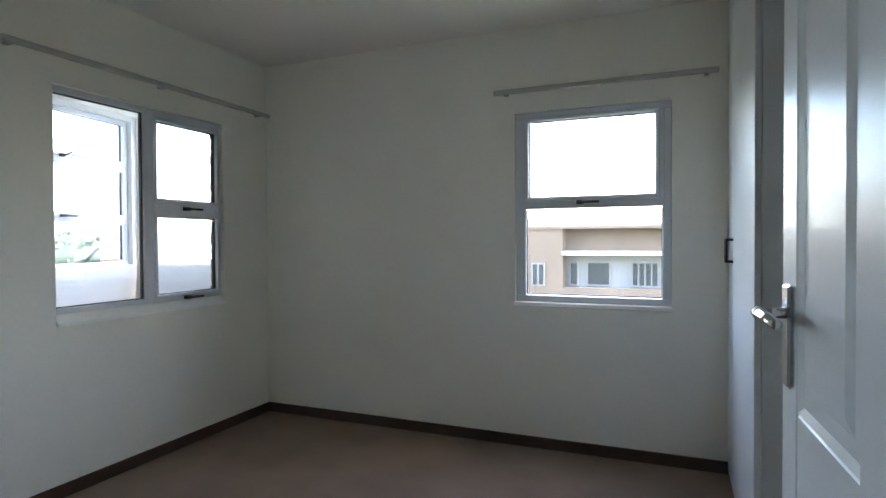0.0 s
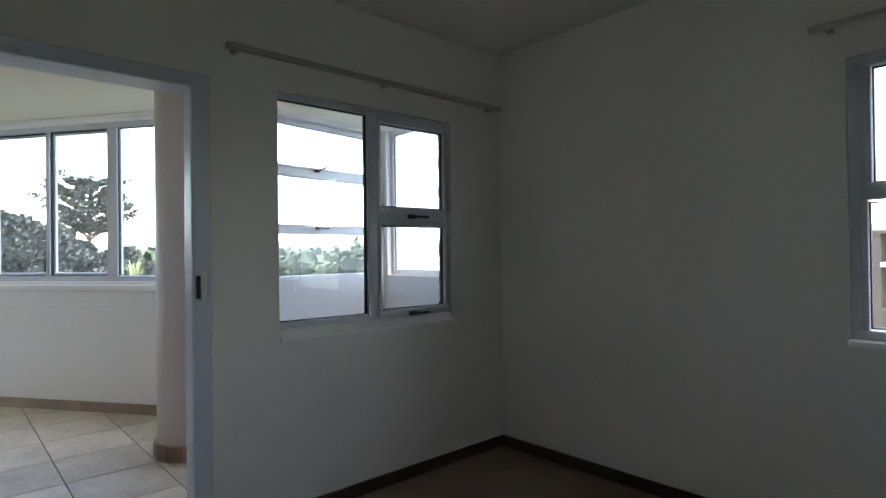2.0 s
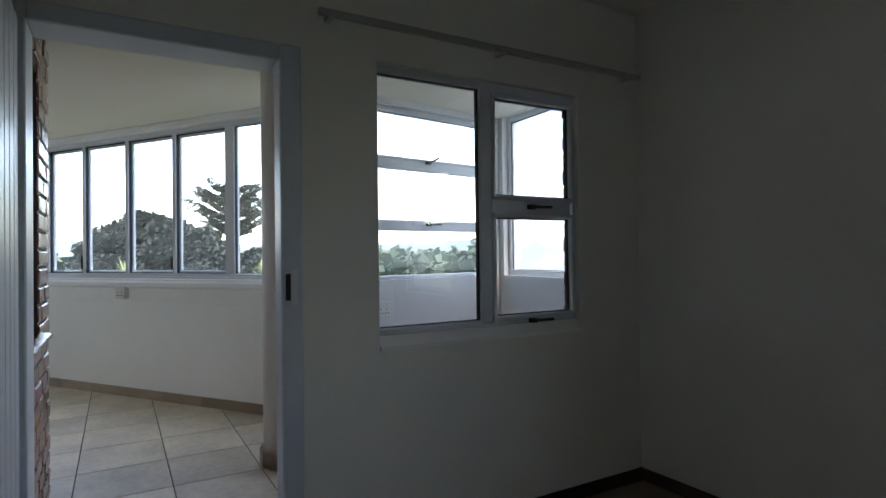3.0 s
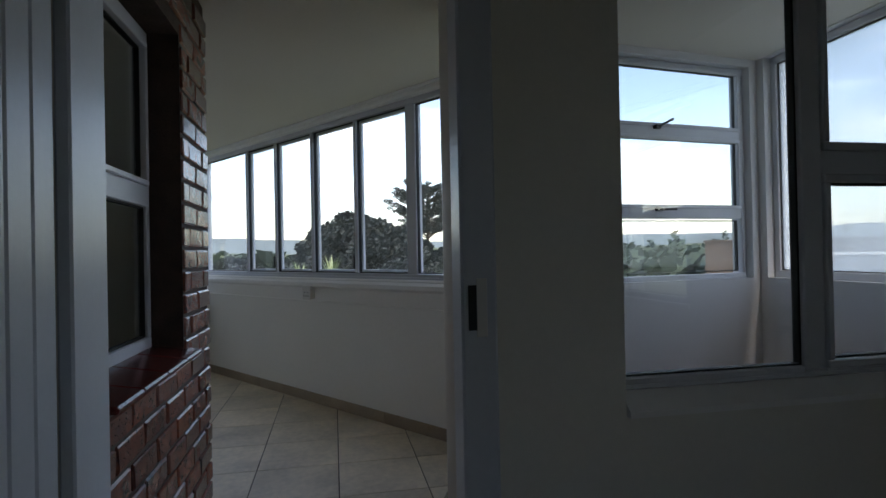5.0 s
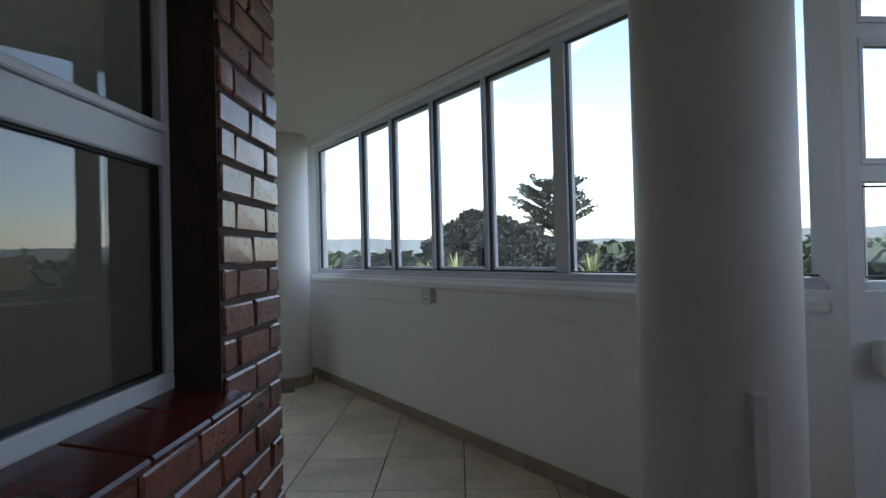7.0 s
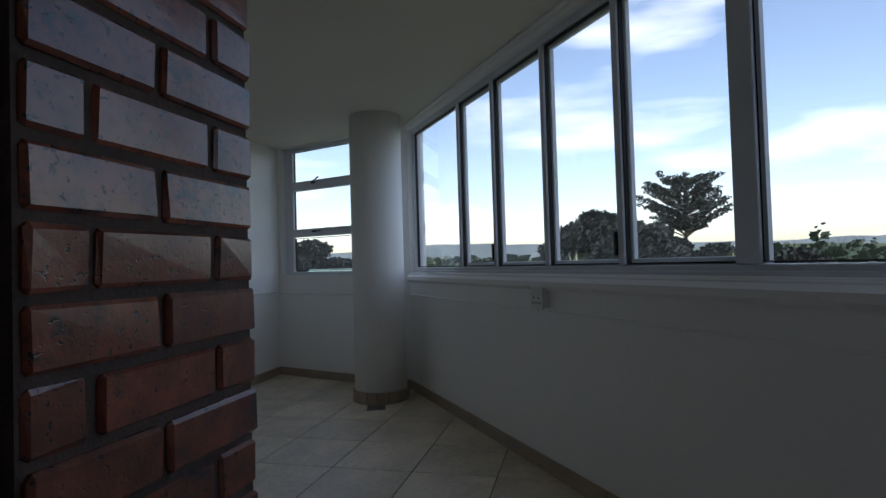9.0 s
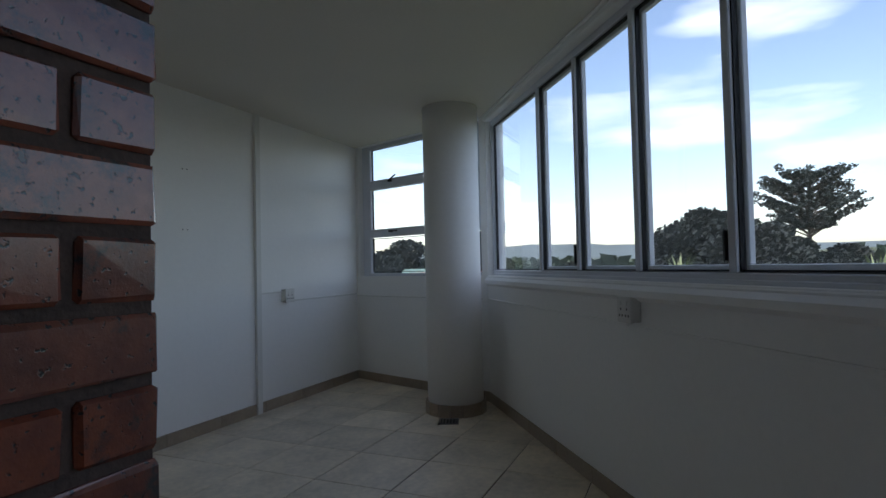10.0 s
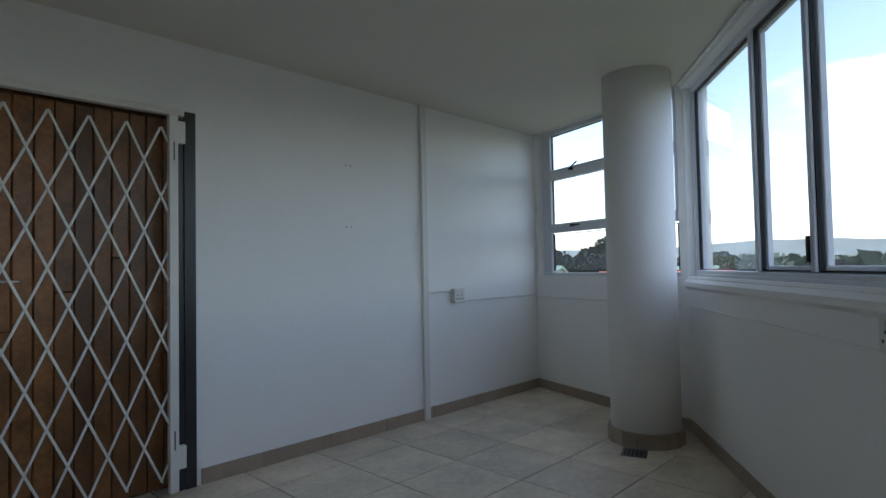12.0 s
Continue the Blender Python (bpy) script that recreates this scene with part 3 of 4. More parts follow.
board_door()
fr = empty("door_frame_2", pose(WX, 0, 0), "white painted door frame with a lock slot at the sunroom doorway", "door frame", kind="structure")
part(fr, "jamb", [((-0.05, 1.318, 0), (0.05, 1.4005, 2.07))], DOORPAINT, 0.006)
part(fr, "jamb", [((-0.125, 0.515, 0), (0.05, 0.545, 2.07))], DOORPAINT, 0.005)
part(fr, "head", [((-0.125, 0.545, 2.006), (0.05, 1.318, 2.069))], DOORPAINT, 0.005)
part(fr, "strike_plate", [((0.0495, 1.352, 1.085), (0.053, 1.376, 1.215))], PLASTIC, 0.001)
part(fr, "lock_slot", [((0.0495, 1.333, 1.10), (0.0525, 1.352, 1.20))], BLACK, 0.0, "dark lock slot")


# ---- cupboard ----
cb = empty("cupboard", pose(EX, 2.20, 0), "white built-in cupboard with tall plain doors", "cupboard")
part(cb, "body", [((0.02, 0.0, 0), (0.70, 1.125, CEIL_B - 0.002))], DOORPAINT, 0.002)
for y0, y1 in ((0.004, 0.848), (0.852, 1.12)):
    part(cb, "door", [((-0.004, y0, 0.03), (0.0185, y1, CEIL_B - 0.03))], DOORPAINT, 0.002)
for y in (0.825, 0.88):
    bm = bmesh.new()
    add_tube(bm, (-0.035, y, 1.17), (-0.035, y, 1.29), 0.006)
    add_tube(bm, (-0.035, y, 1.175), (0.0, y, 1.175), 0.006)
    add_tube(bm, (-0.035, y, 1.285), (0.0, y, 1.285), 0.006)
    h = new("handle", mesh_of(bm, "handle", BLACK, True))
    h.parent = cb
    tagged(h, "dark metal bow handle")


# ---- curtain rails ----
def rail(p, q, z, label):
    m = along(p, q, z)
    ob = empty("curtain_rail", m, label, "curtain rail", "curtain rails")
    length = math.hypot(q[0] - p[0], q[1] - p[1])
    part(ob, "track", [((0, -0.012, -0.014), (length, 0.012, 0.014))], RAILMETAL, 0.004)
    for s in (0.06, length / 2, length - 0.06):
        part(ob, "bracket", [((s - 0.012, 0.0, -0.009), (s + 0.012, 0.08, 0.018))], RAILMETAL, 0.002)
    return ob


rail((WX + 0.08, 1.46), (WX + 0.08, 3.25), 2.21, "grey metal curtain rail fixed above the window")
rail((-0.53, NY - 0.08), (0.725, NY - 0.08), 2.195, "grey metal curtain rail fixed above the window")


# ---- brick skin ----
BL, BH, JOINT = 0.236, 0.0905, 0.014
brick_meshes = {}


def brick_mesh(length, depth, v):
    key = (round(length, 3), round(depth, 3), v)
    if key not in brick_meshes:
        bm = bmesh.new()
        add_box(bm, (0, 0, 0), (length, depth, BH - JOINT), 0.006)
        rnd = random.Random(int(length * 1000) + v * 17)
        for p in bm.verts:
            p.co += Vector((rnd.uniform(-1, 1), rnd.uniform(-1, 1), rnd.uniform(-1, 1))) * 0.0018
        brick_meshes[key] = mesh_of(bm, "brick", BRICK)
    return brick_meshes[key]


def brick_face(parent, length, z0, z1, depth, openings=(), shift=0.0, rnd=random.Random(5)):
    """Running-bond bricks over a face: x along, y inwards from the face, cut round the openings."""
    k = 0
    z = z0
    while z + BH - JOINT <= z1 + 0.001:
        s = -BL * (0.5 if k % 2 else 0.0) - shift
        while s < length:
            a, b = max(0.0, s), min(length, s + BL)
            spans = [(a, b)]
            for o0, o1, p0, p1 in openings:
                if z < p1 - 0.02 and z + BH > p0 + 0.02:
                    spans = [u for c, d in spans for u in ((c, min(d, o0)), (max(c, o1), d)) if u[1] - u[0] > 0.035]
            for c, d in spans:
                if d - c > 0.035:
                    ob = new("brick", brick_mesh(d - c - JOINT, depth, rnd.randrange(5)))
                    ob.parent = parent
                    ob.matrix_basis = pose(c + JOINT / 2, rnd.uniform(0.0, 0.005), z)
            s += BL
        z += BH
        k += 1


# ---- brick wall with its window beside the doorway ----
bw = wall("wall_brick", (SKIN - 0.005, BY - 0.012), (BX + 0.012, BY - 0.012), 0.14, 0, CEIL_S, MORTAR, [(0.19, 1.00, 0.87, 2.165)], "varnished red-brown face-brick wall with a window")
bs = wall("wall_brick_return", (BX + 0.012, BY - 0.012), (BX + 0.012, BY - 0.36), 0.08, 0, CEIL_S, MORTAR, (), "varnished face-brick return at the corner")
bo = wall("wall_brick_outer", (SKIN + 0.068, 1.345), (SKIN + 0.068, 3.69), 0.056, 0, CEIL_S, MORTAR, [(0.375, 1.525, 0.86, 2.20)], "varnished face-brick outer skin round the bedroom window")
window("window_7", along((-2.68, BY - 0.13), (-3.50, BY - 0.13), 0.92), 0.82, 1.245, [], [(0.05, 0.77, 0.555, 0.635)],
       [(0.075, 0.745, 0.66, 1.17, GLASS), (0.052, 0.768, 0.052, 0.555, GLASS)], "white aluminium window in the brick wall with a red tiled sill", rim=0.05,
       sash=[(0.05, 0.77, 0.635, 1.195)])
wall("wall_dark_room", (-2.5, -2.0), (-3.9, -2.0), 0.05, 0, CEIL_S, PLASTER, (), "cream wall of the room behind the brick window")
wall("wall_dark_side", (-2.56, 0.3), (-2.56, -2.0), 0.05, 0, CEIL_S, PLASTER, (), "cream wall of the room behind the brick window")
sl = empty("window_sill_brick", pose(0, BY, 0.87), "glossy dark red quarry-tile window sill", "sill", kind="structure")
xs = -3.53
while xs < -2.64:
    e = min(xs + 0.235, -2.62)
    bm = bmesh.new()
    add_box(bm, (xs + 0.001, -0.135, 0.0), (e - 0.001, 0.045, 0.022), 0.006, Matrix.Rotation(radians(-9), 4, "X"))
    t = new("sill_tile", mesh_of(bm, "sill_tile", SILLTILE))
    t.parent = sl
    t.matrix_basis = pose(0, 0, 0.02)
    xs += 0.235


# ---- gated wooden door ----
def gated_door():
    x1, x0 = -4.30, -5.215
    d = empty("door_3", pose(x0, AY - 0.06, 0), "closed brown wooden plank door with a steel lock", "door", kind="structure")
    w = x1 - x0
    n = 11
    for i in range(n):
        a, b = w * i / n, w * (i + 1) / n
        cuts = [0.012, 2.03] if i % 3 else [0.012, 0.75 + 0.17 * (i % 4), 2.03]
        for c, e in zip(cuts, cuts[1:]):
            part(d, "board", [((a + 0.002, -0.035, c + 0.001), (b - 0.002, 0, e))], WOOD, 0.005)
    part(d, "core", [((0.0, -0.06, 0.0), (w, -0.036, 2.066))], WOOD, 0.0)
    part(d, "lock_plate", [((w - 0.12, 0.0, 1.02), (w - 0.07, 0.006, 1.20))], CHROME, 0.002, "steel lock plate")
    bm = bmesh.new()
    add_tube(bm, (w - 0.095, 0, 1.15), (w - 0.095, 0.045, 1.15), 0.008)
    add_tube(bm, (w - 0.095, 0.045, 1.15), (w - 0.2, 0.045, 1.15), 0.008)
    h = new("handle", mesh_of(bm, "handle", CHROME, True))
    h.parent = d
    f = empty("door_frame_3", pose(0, AY, 0), "black painted steel door frame with a pale lintel strip", "door frame", kind="structure")
    part(f, "jamb", [((x0 - 0.065, -0.08, 0), (x0, 0.02, 2.068)), ((x0, -0.055, 0), (x0 + 0.04, 0.015, 2.034))], BLACK, 0.003)
    part(f, "jamb", [((x1, -0.08, 0), (x1 + 0.02, 0.02, 2.068))], BLACK, 0.003)
    part(f, "lintel", [((x0, -0.02, 2.035), (x1, 0.03, 2.068))], BARS, 0.003, "pale lintel strip")

    g = empty("security_gate", pose(0, AY + 0.045, 0), "white folding trellis security gate drawn across the door", "gate")
    part(g, "post", [((x0 + 0.047, -0.018, 0.015), (x0 + 0.093, 0.022, 2.03))], BARS, 0.003)
    for z in (0.24, 1.78):
        part(g, "slot", [((x0 + 0.066, 0.0215, z), (x0 + 0.072, 0.0235, z + 0.1))], BLACK, 0.0)
    for z in (0.13, 1.88):
        part(g, "hinge", [((x0 + 0.005, -0.024, z), (x0 + 0.047, 0.012, z + 0.12))], BARS, 0.002)
    # flat bars cross with half a cell of offset
    cw, ch = 0.167, 0.373
    left, right, low, high = x0 + 0.093, x1 - 0.005, 0.09, 1.955

    def bar(sign, c):
        """The line x = c + sign * (z - low) * cw / ch, clipped to the gate."""
        k = sign * cw / ch
        za, zb = low, high
        lims = sorted(((left - c) / k + low, (right - c) / k + low))
        za, zb = max(za, lims[0]), min(zb, lims[1])
        if zb - za < 0.05:
            return
        p, q = Vector((c + k * (za - low), 0, za)), Vector((c + k * (zb - low), 0, zb))
        mid, dv = (p + q) / 2, q - p
        m = Matrix.Translation(mid + Vector((0, 0.004 * sign, 0))) @ Matrix.Rotation(math.atan2(dv.x, dv.z), 4, "Y")
        bm = bmesh.new()
        add_box(bm, (-0.006, -0.003, -dv.length / 2), (0.006, 0.003, dv.length / 2), 0.0015)
        o = new("bar", mesh_of(bm, "bar", BARS))
        o.parent, o.matrix_basis = g, m

    span = (high - low) * cw / ch
    c = left + 0.036 - 9 * cw
    while c < right + span:
        bar(1, c)
        bar(-1, c)
        c += cw
    bm = bmesh.new()
    k = 0
    while k * ch / 2 + low < high:
        z = low + k * ch / 2
        x = left + 0.036 - (k % 2) * cw / 2
        while x < right - 0.01:
            if x > left + 0.01:
                add_tube(bm, (x, -0.006, z), (x, 0.010, z), 0.006, 8)
            x += cw
        k += 1
    r = new("rivets", mesh_of(bm, "rivets", BARS))
    r.parent = g
    r["kind"] = "stuff"
    return d


gated_door()


# ---- sockets, conduits, drain ----
def socket(m, label):
    ob = empty("socket", m, label, "socket", "surface-mounted wall sockets")
    part(ob, "box", [((-0.055, 0, -0.055), (0.055, 0.045, 0.055))], PLASTIC, 0.004)
    part(ob, "cover", [((-0.06, 0.0452, -0.06), (0.06, 0.055, 0.06))], PLASTIC, 0.003)
    for x in (-0.025, 0.025):
        part(ob, "switch", [((x - 0.007, 0.0552, 0.018), (x + 0.007, 0.061, 0.040))], PLASTIC, 0.002)
    holes = [((x - 0.005, 0.0545, z - 0.005), (x + 0.005, 0.0556, z + 0.005)) for x, z in ((-0.025, 0.003), (0.025, 0.003), (-0.038, -0.026), (-0.014, -0.026), (0.014, -0.026), (0.038, -0.026))]
    part(ob, "pin_hole", holes, BLACK, 0.0)
    return ob


socket(pose(-7.41, AY, 0.945), "white double wall socket box on the white wall")
ang = math.degrees(math.atan2(P_E[1] - P_A[1], P_E[0] - P_A[0]))
ux, uy = math.cos(radians(ang)), math.sin(radians(ang))
sx = 2.33
socket(pose(P_A[0] + ux * sx + uy * 0.001, P_A[1] + uy * sx - ux * 0.001, 0.955, 0, 0, ang + 180), "white double wall socket box under the sliding windows")
nx, ny = (P_N[0] - P_E[0]) / STL, (P_N[1] - P_E[1]) / STL
socket(pose(P_E[0] + nx * 0.13, P_E[1] + ny * 0.13, 0.865, 0, 0, math.degrees(math.atan2(ny, nx)) + 180), "white double wall socket box on the parapet by the corner")
c1 = empty("conduit", pose(-7.05, AY, 0), "white plastic cable trunking running up the wall", "conduit")
part(c1, "duct", [((-0.03, 0, 0.0), (0.026, 0.03, CEIL_S))], PLASTIC, 0.003)
part(c1, "duct", [((-0.040, 0, 0.95), (-0.029, 0.016, 2.1))], PLASTIC, 0.002)
c2 = empty("conduit", pose(0, AY, 0), "thin white cable trunking from the socket along the wall", "conduit")
part(c2, "duct", [((-7.36, 0, 0.972), (-7.08, 0.014, 0.985)), ((-8.56, 0, 0.890), (-7.35, 0.014, 0.904))], PLASTIC, 0.002)
c3 = empty("conduit", along(P_A, P_E), "thin white cable trunking under the sliding windows", "conduit")
part(c3, "duct", [((0.05, -0.014, 0.874), (2.28, -0.001, 0.886)), ((2.38, -0.014, 0.874), (OBL - 0.05, -0.001, 0.886))], SUNPLASTER, 0.002)
c4 = empty("conduit", along(P_SW, P_A), "thin white cable trunking on the end wall", "conduit")
part(c4, "duct", [((0.02, -0.014, 0.872), (W3L - 0.05, -0.001, 0.884))], PLASTIC, 0.002)
for z in (1.47, 1.90):
    for x in (-6.36, -6.32):
        o = part(None, "screw_hole", [((x - 0.004, AY - 0.001, z - 0.004), (x + 0.004, AY + 0.002, z + 0.004))], BLACK, 0.001)
        tagged(o, "small dark screw hole in the white wall", "screw hole", "screw holes")
part(c1, "duct_foot", [((-0.030, 0.0, 0.0), (0.024, 0.026, 0.095))], SKIRTTILE, 0.003)
pl = empty("conduit", pose(-3.485, 1.757, 0, 0, 0, 5), "grey vertical cable duct beside the round column", "conduit")
part(pl, "duct", [((-0.02, -0.02, 0.0), (0.02, 0.02, 0.89))], PLASTIC, 0.004)
dr = empty("floor_drain", pose(-7.335, -0.60, 0.002, 0, 0, 20), "slotted steel floor drain grate at the column's foot", "drain")
part(dr, "rim", [((-0.075, -0.075, 0), (0.075, -0.06, 0.006)), ((-0.075, 0.06, 0), (0.075, 0.075, 0.006)), ((-0.075, -0.06, 0), (-0.06, 0.06, 0.006)), ((0.06, -0.06, 0), (0.075, 0.06, 0.006))], STEEL, 0.001)
part(dr, "slats", [((-0.06, -0.05 + 0.024 * i, 0), (0.06, -0.04 + 0.024 * i, 0.005)) for i in range(5)], STEEL, 0.001)
part(dr, "sump", [((-0.06, -0.06, -0.001), (0.06, 0.06, 0.001))], BLACK, 0.0)

# ---- outside ----
GZ = -7.0
bm = bmesh.new()
rnd = random.Random(11)
N = 64
grid = {}
for i in range(N + 1):
    for k in range(N + 1):
        x = math.copysign((abs(i - N / 2) / (N / 2)) ** 3 * 2600, i - N / 2)
        y = math.copysign((abs(k - N / 2) / (N / 2)) ** 3 * 2600, k - N / 2)
        r = math.hypot(x, y)
        z = GZ + max(0, min(1, (r - 60) / 1400)) * 26 * noise.noise(Vector((x / 420, y / 420, 3.1))) + max(0, (r - 500) / 1600) * 26
        grid[i, k] = bm.verts.new((x, y, min(z, 40)))
for i in range(N):
    for k in range(N):
        bm.faces.new((grid[i, k], grid[i + 1, k], grid[i + 1, k + 1], grid[i, k + 1]))
tagged(new("ground", mesh_of(bm, "ground", FIELD, True)), "green and brown rolling land reaching the horizon", "ground", kind="structure")


def clump(bm, c, r, rnd, leaf, count, flat=0.7):
    """Small leaf cards scattered through a blob."""
    for _ in range(count):
        v = Vector((rnd.gauss(0, 1), rnd.gauss(0, 1), rnd.gauss(0, 1))).normalized() * r * rnd.uniform(0.55, 1.0)
        v.z *= flat
        p = Vector(c) + v
        a = Vector((rnd.uniform(-1, 1), rnd.uniform(-1, 1), rnd.uniform(-0.6, 0.6))).normalized()
        b = a.orthogonal().normalized()
        s = leaf * rnd.uniform(0.6, 1.3)
        bm.faces.new([bm.verts.new(p + a * s), bm.verts.new(p + b * s * 0.7), bm.verts.new(p - a * s), bm.verts.new(p - b * s * 0.7)])


def tree(x, y, top, spread, seed, label, leaf=0.2, base=GZ):
    rnd = random.Random(seed)
    ob = empty("tree", pose(x, y, base), label, "tree", "trees outside")
    h = top - base
    bm = bmesh.new()
    add_tube(bm, (0, 0, -0.3), (0, 0, h * 0.6), h * 0.045, 8, h * 0.025)
    tips = []
    for i in range(14):
        a, e = rnd.uniform(0, 6.28), rnd.uniform(0.35, 0.95)
        q = Vector((math.cos(a) * spread * e * 0.8, math.sin(a) * spread * e * 0.8, h * (0.93 - 0.38 * e * e) - rnd.uniform(0, 0.09) * h))
        add_tube(bm, (0, 0, h * rnd.uniform(0.35, 0.55)), q, h * 0.015, 5, h * 0.005)
        tips.append(q)
    t = new("trunk", mesh_of(bm, "trunk", BARK))
    t.parent = ob
    bm = bmesh.new()
    for q in tips + [Vector((0, 0, h * 0.9))]:
        clump(bm, q, spread * 0.38, rnd, leaf, 1000, 0.55)
    c = new("crown", mesh_of(bm, "crown", HAZEGREEN))
    c.parent = ob
    return ob


def tiered_pine(x, y, top, spread):
    """A tall pine with whorls of level branches that carry tufts on their upper side."""
    rnd = random.Random(4)
    ob = empty("tree", pose(x, y, GZ), "tall dark pine with level tiered branches", "tree", "trees outside")
    h = top - GZ
    bm, cm = bmesh.new(), bmesh.new()
    add_tube(bm, (0, 0, -0.3), (0, 0, h), 0.28, 8, 0.04)
    z = h * 0.70
    while z < h * 0.97:
        u = (z - h * 0.70) / (h * 0.27)
        reach = spread * (1 - u ** 2.6) ** 0.65 * (0.6 + 0.4 * min(1, u / 0.35)) + 0.4
        for j in range(10):
            a = j * 6.283 / 10 + rnd.uniform(-0.4, 0.4)
            r = reach * rnd.uniform(0.5, 1.05)
            p, e = Vector((0, 0, z - 0.25 * r)), Vector((math.cos(a) * r, math.sin(a) * r, min(h, z + r * rnd.uniform(0.05, 0.38))))
            add_tube(bm, p, e, 0.06, 5, 0.02)
            s = 0.42
            while s <= 1.0:
                c = p.lerp(e, s)
                side_way = Vector((-math.sin(a), math.cos(a), 0)) * rnd.uniform(-0.35, 0.35) * s
                clump(cm, c + side_way + Vector((0, 0, 0.10)), 0.12 + 0.20 * s, rnd, 0.085, 40, 0.5)
                s += 0.11
        z += h * 0.030
    for nm, b, m in (("trunk", bm, BARK), ("crown", cm, HAZEGREEN)):
        o = new(nm, mesh_of(b, nm, m))
        o.parent = ob


tiered_pine(-48, 8.9, 7.5, 3.7)
for k, (x, y, top, sp) in enumerate(((-45, 2.4, 4.8, 4.9), (-45, -0.8, 2.9, 2.6), (-46, 6.4, 3.9, 3.6), (-50, 11.5, 2.3, 3.6), (-40, 5.5, 1.0, 3.4), (-44, -27, 3.2, 5.0),
                                       (-47, -21, 3.6, 4.6), (-50, -14, 2.0, 4.2), (-55, -8, 1.2, 4.5), (-46, 15.5, 1.4, 4.5), (-38, -30, 3.6, 4.5))):
    tree(x, y, top, sp, 20 + k, "broad dark green leafy tree outside the windows")


def palm(x, y, z, seed):
    rnd = random.Random(seed)
    ob = empty("palm", pose(x, y, GZ), "pale green spiky palm below the windows", "palm", "palms outside")
    bm = bmesh.new()
    add_tube(bm, (0, 0, -0.2), (0, 0, z - GZ - 0.5), 0.13, 8, 0.1)
    t = new("trunk", mesh_of(bm, "trunk", BARK))
    t.parent = ob
    bm = bmesh.new()
    for i in range(34):
        a, e, r = rnd.uniform(0, 6.283), rnd.uniform(0.1, 1.3), rnd.uniform(0.6, 0.95)
        p = Vector((0, 0, z - GZ - 0.55))
        d = Vector((math.cos(a) * math.cos(e), math.sin(a) * math.cos(e), math.sin(e)))
        s = d.cross(Vector((0, 0, 1))).normalized() * 0.022
        m2, q = p + d * r * 0.6, p + d * r + Vector((0, 0, -0.12 * r))
        va, vb, vc, vd, ve = (bm.verts.new(v) for v in (p - s, p + s, m2 + s, m2 - s, q))
        bm.faces.new((va, vb, vc, vd))
        bm.faces.new((vd, vc, ve))
    c = new("fronds", mesh_of(bm, "fronds", PALM))
    c.parent = ob


palm(-15.6, 1.0, 1.16, 1)
palm(-15.2, 4.1, 1.12, 2)
palm(-15.9, 0.2, 1.02, 3)

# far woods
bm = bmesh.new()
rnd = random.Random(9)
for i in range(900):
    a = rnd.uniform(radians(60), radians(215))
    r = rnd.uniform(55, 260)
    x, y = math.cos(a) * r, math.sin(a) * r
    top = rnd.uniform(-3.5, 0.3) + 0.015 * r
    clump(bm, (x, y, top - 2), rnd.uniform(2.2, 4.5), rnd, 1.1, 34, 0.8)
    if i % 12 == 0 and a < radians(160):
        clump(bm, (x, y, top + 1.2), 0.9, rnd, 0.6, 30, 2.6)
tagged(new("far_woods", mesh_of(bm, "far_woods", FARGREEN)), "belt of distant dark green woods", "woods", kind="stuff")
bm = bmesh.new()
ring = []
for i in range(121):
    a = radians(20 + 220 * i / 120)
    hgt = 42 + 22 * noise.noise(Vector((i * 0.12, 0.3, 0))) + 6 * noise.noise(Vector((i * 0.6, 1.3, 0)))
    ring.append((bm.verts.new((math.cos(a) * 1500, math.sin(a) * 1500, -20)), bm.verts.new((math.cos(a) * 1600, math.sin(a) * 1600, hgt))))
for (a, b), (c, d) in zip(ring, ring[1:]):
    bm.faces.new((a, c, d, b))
tagged(new("backdrop", mesh_of(bm, "backdrop", HILL, True)), "line of distant hills with blue-green haze in their colour", "hills", kind="structure")


def facade_window(parent, x0, x1, z0, z1, y, panes):
    f = part(parent, "window", [((x0, y - 0.05, z0), (x1, y + 0.05, z0 + 0.06)), ((x0, y - 0.05, z1 - 0.06), (x1, y + 0.05, z1))] +
             [((x0 + (x1 - x0 - 0.06) * i / panes, y - 0.05, z0 + 0.06), (x0 + (x1 - x0 - 0.06) * i / panes + 0.06, y + 0.05, z1 - 0.06)) for i in range(panes + 1)], FACADEGREY, 0.0)
    p = part(parent, "pane", [((x0 + 0.05, y - 0.02, z0 + 0.05), (x1 - 0.05, y + 0.0, z1 - 0.05))], DARKGLASS, 0.0)
    return f, p


